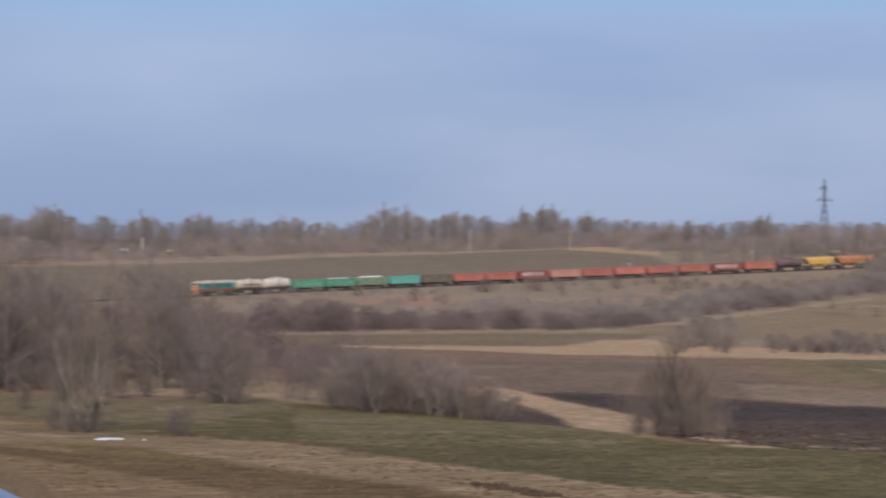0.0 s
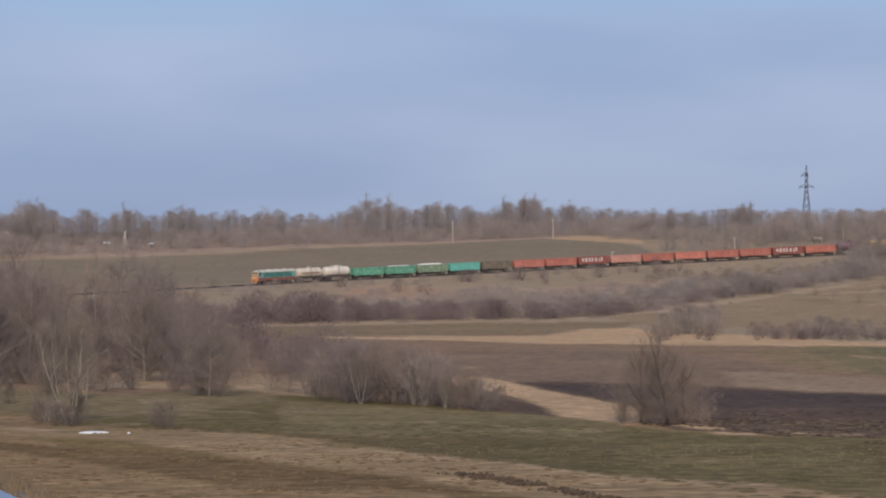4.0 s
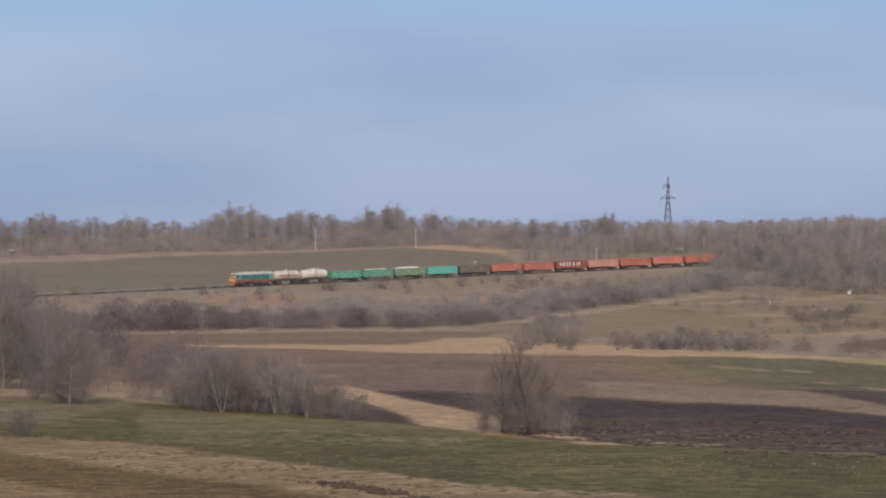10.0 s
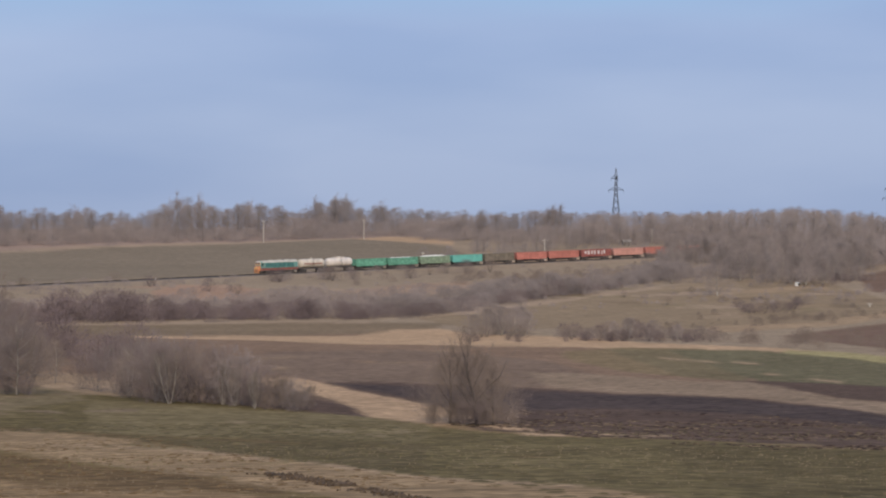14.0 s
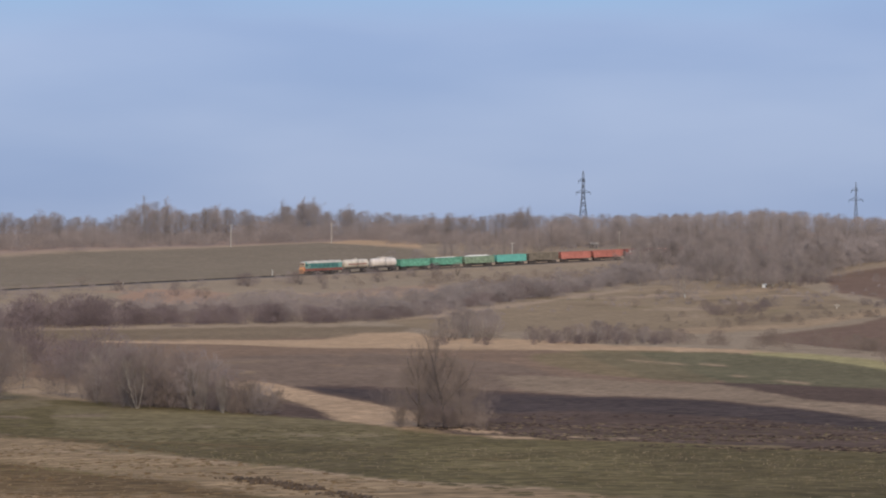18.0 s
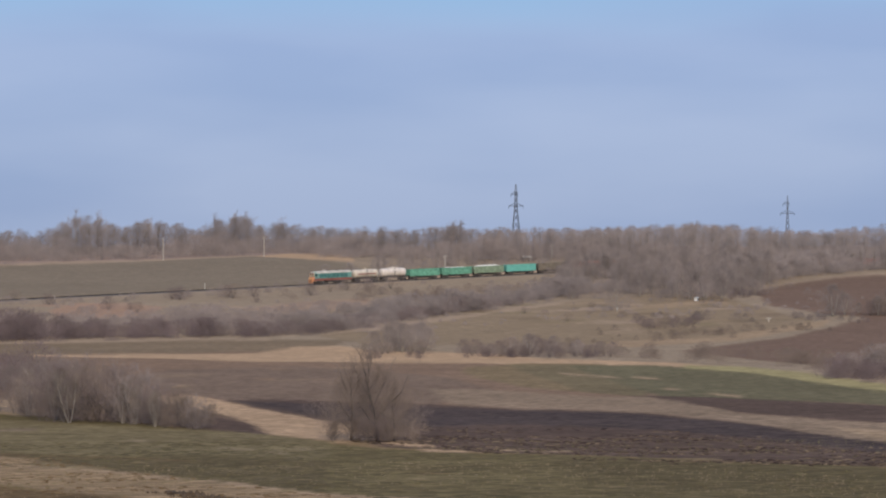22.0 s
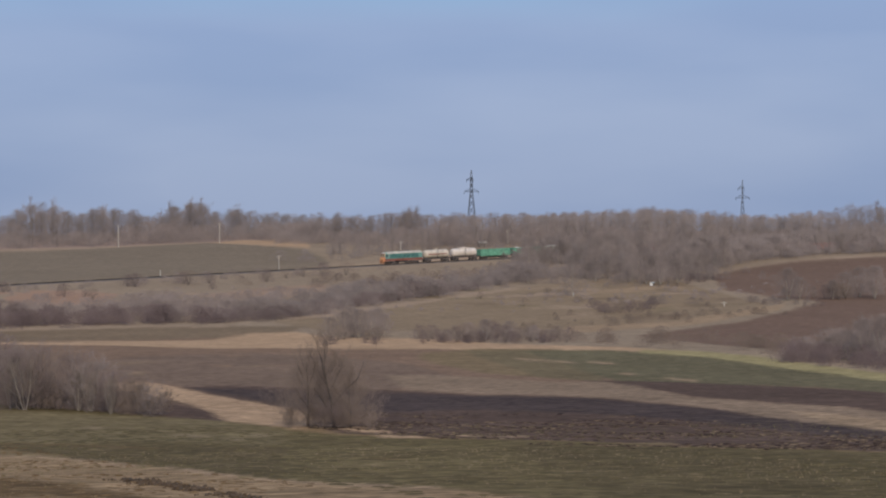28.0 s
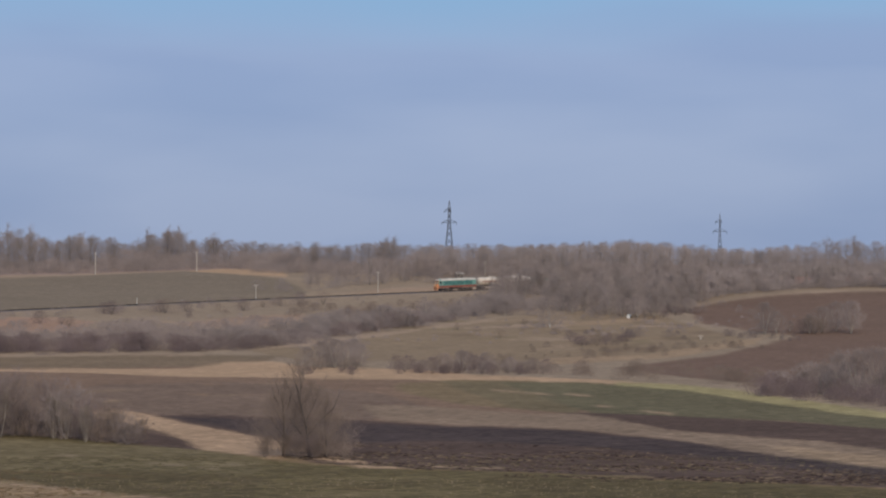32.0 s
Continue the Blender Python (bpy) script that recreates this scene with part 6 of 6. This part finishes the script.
# ---- the near railway ----
def near_line():
    h = radians(NEAR_HEADING)
    m = Matrix.Translation((NEAR_POINT[0], NEAR_POINT[1], EYE + NEAR_LEVEL)) @ Matrix.Rotation(-h, 4, "Z")
    # in this space y runs along the line, x across to the field side, z from the railhead
    for x, label in ((-0.0375, "outer rail with bright worn head"), (-1.5575, "inner rail with bright worn head")):
        foot = ((-0.075, -0.18), (-0.075, -0.165), (-0.022, -0.14), (-0.029, -0.026), (-0.032, -0.022), (-0.0325, -0.009), (0.0325, -0.009), (0.032, -0.022), (0.029, -0.026), (0.022, -0.14), (0.075, -0.165), (0.075, -0.18))
        rail = thing("rail", m @ pose(x, 0, 0, 0, 0, 90), label, "rail", "rails of the near line", "structure")
        part("rail_body", prism(foot[:4] + foot[8:], -70, 70), RAIL_WEB, rail, "rust-brown rail web and foot")
        # the shadow line below the bright top is painted on the head's side
        part("rail_head", prism(foot[3:9], -70, 70), RAIL_SIDE, rail, "side of the rail head, painted dark as a shadow line")
        part("running_surface", prism(((-0.033, -0.009), (-0.031, -0.004), (-0.023, 0.0), (0.023, 0.0), (0.031, -0.004), (0.033, -0.009)), -70, 70), RAIL_TOP, rail, "bright worn steel top")
    g = random.Random(5)
    bed = thing("near_track_bed", m, "stone ballast bed with concrete sleepers beside the viewer", "track bed", kind="structure")
    v, f = [], []
    sec = ((-4.6, -0.5), (-3.3, -0.26), (-1.95, -0.2), (-1.5, -0.2), (-1.3, -0.215), (-0.5, -0.215), (-0.3, -0.135), (0.06, -0.125), (0.45, -0.2), (0.85, -0.42), (1.6, -0.95))
    n = 280
    for i in range(n + 1):
        v += [(x + g.uniform(-0.04, 0.04), -70 + 0.5 * i, z + g.uniform(-0.012, 0.012)) for x, z in sec]
    k = len(sec)
    f = [[i * k + j, i * k + j + 1, (i + 1) * k + j + 1, (i + 1) * k + j] for i in range(n) for j in range(k - 1)]
    o = new("ballast", mesh_from("ballast", np.array(v), np.array(f), [BALLAST_DARK, BANK_EARTH]))
    o.data.polygons.foreach_set("material_index", np.tile(np.array([0, 0, 0, 0, 0, 0, 0, 1, 1, 1], dtype=np.int32)[:k - 1], n))
    o.parent = bed
    me = None
    for i in range(180):
        bm = boxes((-0.8, 0, 0, 2.5, 0.25, 0.2), bevel=0.03) if me is None else None
        if bm:
            s = part("sleeper", bm, SLEEPER, bed)
            me = s.data
        else:
            s = new("sleeper", me)
            s.parent = bed
        s.location = (0, -55 + 0.62 * i, -0.282 + g.uniform(-0.004, 0.0))
    # broken stone along the shoulder
    stone = [np.array([[x, y, z] for x in (-1, 1) for y in (-1, 1) for z in (-1, 1)], float) * 0.5]
    quad = np.array([[0, 1, 3, 2], [4, 6, 7, 5], [0, 4, 5, 1], [2, 3, 7, 6], [0, 2, 6, 4], [1, 5, 7, 3]])
    sets = []
    for i in range(4600):
        x = g.gauss(-0.17, 0.024) if i % 6 == 0 else g.choice((g.uniform(0.1, 0.8), g.uniform(0.1, 0.5), g.uniform(0.1, 0.4)))
        y = g.uniform(-4, 16) if x < 0 else (0.2 - abs(g.gauss(0, 2.6)) if i % 12 else g.uniform(0, 8))
        z = float(np.interp(x, [p for p, _ in sec], [q for _, q in sec]))
        s = g.uniform(0.016, 0.036) * (0.36 if -0.3 < x < -0.05 else 1)
        e = Euler((g.uniform(0, 6), g.uniform(0, 6), g.uniform(0, 6))).to_matrix()
        w = stone[0] * np.array([s, s * g.uniform(0.6, 1.2), s * g.uniform(0.5, 1.0)])
        w = w @ np.array(e).T + np.array([x, y, z + s * 0.3])
        w += np.array([[g.uniform(-0.15, 0.15) * s for _ in range(3)] for _ in range(8)])
        sets.append((w, quad))
    v2, f2 = joined(sets)
    o = new("broken_stone", mesh_from("broken_stone", v2, f2, [BALLAST]))
    o.matrix_basis = m
    tagged(o, "grey broken ballast stone along the rail", "stones", kind="stuff")


near_line()


# ---- grass ----
def grass(name, label, count, a0, a1, d0, d1, tall, mat, seed, blades=7):
    g = np.random.RandomState(seed)
    a = np.radians(g.uniform(a0, a1, count))
    d = np.sqrt(g.uniform(d0 * d0, d1 * d1, count))
    keep = ripple(d * np.sin(a), d * np.cos(a), 12, seed) + g.uniform(-0.8, 0.8, count) > 0
    a, d = a[keep], d[keep]
    x, y = d * np.sin(a), d * np.cos(a)
    z = land(x, y)
    n = len(x)
    b = np.repeat(np.stack([x, y, z], 1), blades, 0) + np.concatenate([g.normal(0, tall * 0.3, (n * blades, 2)), np.zeros((n * blades, 1))], 1)
    t = b + np.stack([g.normal(0, 0.25, n * blades), g.normal(0, 0.25, n * blades), g.uniform(0.5, 1.2, n * blades)], 1) * tall
    b[:, 2] -= 0.05
    v, f = spikes(b, t, 0.0015 + 0.00005 * np.hypot(b[:, 0], b[:, 1]))
    tagged(new(name, mesh_from(name, v, f, [mat], flat=False)), label, "grass", kind="stuff")


def clods():
    """Lumps of turned earth along the edge of the near field strip."""
    g = random.Random(31)
    cube = np.array([[x, y, z] for x in (-1, 1) for y in (-1, 1) for z in (-1, 1)], float) * 0.5
    quad = np.array([[0, 1, 3, 2], [4, 6, 7, 5], [0, 4, 5, 1], [2, 3, 7, 6], [0, 2, 6, 4], [1, 5, 7, 3]])
    sets = []
    for n in range(30):
        u = (n + g.random()) / 30
        if 0.45 < u < 0.58 and n % 3:
            continue
        a = -5.4 + 3.9 * u
        mid = spot(a, float(np.interp(a, (-5.4, -4.05, -2.4, -1.5), (177, 161, 138, 129))) + g.gauss(0, 1.4))
        size = g.uniform(0.12, 0.5)
        for i in range(int(26 + 60 * size)):
            x, y = mid.x + g.gauss(0, size * 1.3), mid.y + g.gauss(0, size)
            s = abs(g.gauss(0, 0.07)) + 0.05
            e = Euler((g.uniform(0, 6), g.uniform(0, 6), g.uniform(0, 6))).to_matrix()
            w = cube * np.array([s * 1.5, s, s * 0.8]) + np.array([[g.uniform(-0.25, 0.25) * s for _ in range(3)] for _ in range(8)])
            sets.append((w @ np.array(e).T + np.array((x, y, height(x, y) + s * 0.2)), quad))
    v, f = joined(sets)
    tagged(new("earth_clods", mesh_from("earth_clods", v, f, [EARTH])), "dark clods of turned earth along a field edge", "clods", kind="stuff")


def island_tones(name, tones):
    """A material whose loose pieces take one of several tones each."""
    mt = bpy.data.materials.new(name)
    mt.use_nodes = True
    t = mt.node_tree
    b = t.nodes["Principled BSDF"]
    b.inputs["Roughness"].default_value, b.inputs["Specular IOR Level"].default_value = 0.95, 0.02
    geo, ramp = t.nodes.new("ShaderNodeNewGeometry"), t.nodes.new("ShaderNodeValToRGB")
    while len(ramp.color_ramp.elements) < len(tones):
        ramp.color_ramp.elements.new(0.5)
    for k, tone in enumerate(tones):
        ramp.color_ramp.elements[k].position = k / (len(tones) - 1)
        ramp.color_ramp.elements[k].color = tone + (1,)
    link(t, geo, "Random Per Island", ramp, 0)
    link(t, ramp, 0, b, "Base Color")
    return mt


def mounds(name, label, x, y, wide, tall, mat, seed):
    """Low uneven tufts or clods on the ground, one piece each."""
    g = np.random.RandomState(seed)
    n, k = len(x), 6
    t = np.linspace(0, math.tau, k, endpoint=False)[None, :] + g.uniform(0, 6, n)[:, None]
    r = wide[:, None] * g.uniform(0.7, 1.25, (n, k)) * 0.5
    ring = np.stack([x[:, None] + r * np.cos(t), y[:, None] + r * np.sin(t)], -1)
    base = np.concatenate([ring, (land(ring[..., 0], ring[..., 1]) - 0.03)[..., None]], -1)
    mid = np.stack([x, y], 1)[:, None] + (ring - np.stack([x, y], 1)[:, None]) * 0.7
    top = np.concatenate([mid, (land(x, y)[:, None] + tall[:, None] * g.uniform(0.6, 1.2, (n, k)))[..., None]], -1)
    v = np.concatenate([base, top], 1)
    j = np.arange(k)
    side = np.stack([j, (j + 1) % k, (j + 1) % k + k, j + k], 1)
    lid = np.array([[k, k + 1, k + 2, k + 3], [k, k + 3, k + 4, k + 5]])
    f = (np.concatenate([side, lid])[None] + (np.arange(n) * 2 * k)[:, None, None]).reshape(-1, 4)
    return tagged(new(name, mesh_from(name, v.reshape(-1, 3), f, [mat], flat=False)), label, name.replace("_", " "), kind="stuff")


def rough_fields():
    g = np.random.RandomState(77)
    # tussocks of the green and dark green front field
    n = 9000
    a, d = g.uniform(-13, 12.5, n), np.sqrt(g.uniform(118 ** 2, 300 ** 2, n))
    x, y = d * np.sin(np.radians(a)), d * np.cos(np.radians(a))
    low = np.interp(a, (-13, -8, -4.8, -0.7, 2.3, 13), (300, 262, 206, 160, 128, 115))
    high = np.interp(a, (-13, -9, -5.3, -2.6, 0.9, 5, 13), (305, 350, 330, 294, 262, 233, 215))
    keep = (d > low) & (d < high) & (ripple(x, y, 7, 78) + g.uniform(-0.7, 0.7, n) > -0.1)
    x, y = x[keep], y[keep]
    n = len(x)
    mounds("grass_tussocks", "dark and olive grass tussocks in the front field", x, y, g.uniform(0.4, 1.7, n), g.uniform(0.008, 0.04, n), TUSSOCK, 79)
    # the dry strip before it
    n = 5000
    a, d = g.uniform(-15, 3, n), np.sqrt(g.uniform(112 ** 2, 260 ** 2, n))
    x, y = d * np.sin(np.radians(a)), d * np.cos(np.radians(a))
    keep = (d < np.interp(a, (-13, -8, -4.8, -0.7, 2.3, 13), (300, 262, 206, 160, 128, 115))) & (ripple(x, y, 5, 83) + g.uniform(-0.6, 0.6, n) > 0.15)
    x, y = x[keep], y[keep]
    n = len(x)
    mounds("dry_tussocks", "rusty and straw-coloured tussocks on the near slope", x, y, g.uniform(0.2, 0.8, n), g.uniform(0.015, 0.06, n), DRY_TUFT, 80)
    # rows of straw and clods along the furrows of the ploughed field
    n = 6500
    a = g.uniform(-1.6, 12.5, n)
    u = np.where(g.uniform(size=n) < 0.7, g.choice([0.2, 0.3, 0.42, 0.5, 0.66, 0.78, 0.9], n) + g.normal(0, 0.012, n), g.uniform(0.02, 0.98, n))
    near = np.interp(a, (-1.7, 0.9, 1.65, 5.2, 10.8, 12.9), (300, 272, 251, 236, 233, 219))
    far = np.interp(a, (-1.7, -0.3, 2, 4.1, 6.3, 8.7, 10.8, 12.9), (345, 345, 345, 340, 325, 300, 280, 250))
    d = near + (far - near) * (1 - u) - 1
    x, y = d * np.sin(np.radians(a)), d * np.cos(np.radians(a))
    keep = ripple(x, y * 1.0, 6, 81) + g.uniform(-0.5, 0.5, n) > -0.1
    x, y, u = x[keep], y[keep], u[keep]
    n = len(x)
    mounds("plough_clods", "dark clods and pale straw in the ploughed field", x, y, g.uniform(0.25, 0.9, n), g.uniform(0.012, 0.07, n), CLOD, 82)


TUSSOCK = island_tones("tussock_grass", [(0.085, 0.068, 0.033), (0.105, 0.081, 0.039), (0.122, 0.093, 0.045), (0.145, 0.106, 0.052), (0.112, 0.086, 0.04), (0.19, 0.14, 0.072)])
DRY_TUFT = island_tones("dry_tussock", [(0.12, 0.07, 0.034), (0.15, 0.092, 0.044), (0.19, 0.12, 0.06), (0.24, 0.16, 0.085)])
CLOD = island_tones("clod_and_straw", [(0.036, 0.025, 0.02), (0.05, 0.033, 0.025), (0.062, 0.04, 0.028), (0.09, 0.06, 0.04), (0.16, 0.11, 0.068), (0.25, 0.175, 0.105)])
rough_fields()
clods()
grass("dry_grass", "dry straw-coloured grass tufts on the near slope", 7000, -20, 12, 105, 240, 0.17, STRAW, 21, 3)
grass("dry_grass", "tall dead grass below the railway bank", 16000, -21, -8, 12, 130, 0.17, STRAW, 22, 5)
grass("dry_grass", "pale dead stalks at the foot of the railway bank", 7000, -21, -11, 12, 60, 0.24, BLEACHED, 25, 4)


def verge():
    """Short dead grass and stalks on the shoulder beyond the near rail."""
    g = np.random.RandomState(41)
    n = 7000
    y = np.where(g.uniform(size=n) < 0.75, g.uniform(-4, 16, n), g.uniform(10, 55, n))
    x = 0.12 + np.abs(g.normal(0, 1.1, n)) + np.where(y < 0, 0.5, 0)
    h = radians(NEAR_HEADING)
    wx, wy = NEAR_POINT[0] + x * math.cos(h) + y * math.sin(h), NEAR_POINT[1] - x * math.sin(h) + y * math.cos(h)
    top = EYE + NEAR_LEVEL + np.interp(x, (0.0, 0.45, 0.85, 1.6), (-0.13, -0.2, -0.42, -0.95))
    z = np.where(x < 1.5, top, land(wx, wy))
    b = np.repeat(np.stack([wx, wy, z - 0.02], 1), 5, 0) + np.concatenate([g.normal(0, 0.05, (n * 5, 2)), np.zeros((n * 5, 1))], 1)
    tall = np.repeat(np.where(g.uniform(size=n) < 0.03, 0.12, 0.075), 5)
    t = b + np.stack([g.normal(0, 0.5, n * 5), g.normal(0, 0.5, n * 5), g.uniform(0.5, 1.2, n * 5)], 1) * tall[:, None]
    v, f = spikes(b, t, np.full(len(b), 0.004))
    tagged(new("dead_grass", mesh_from("dead_grass", v, f, [STRAW], flat=False)), "short dead grass on the railway shoulder", "grass", kind="stuff")


verge()
grass("green_grass", "low green and brown weeds in the near field", 10000, -14, 12, 130, 310, 0.16, WEED, 23, 3)

motions()
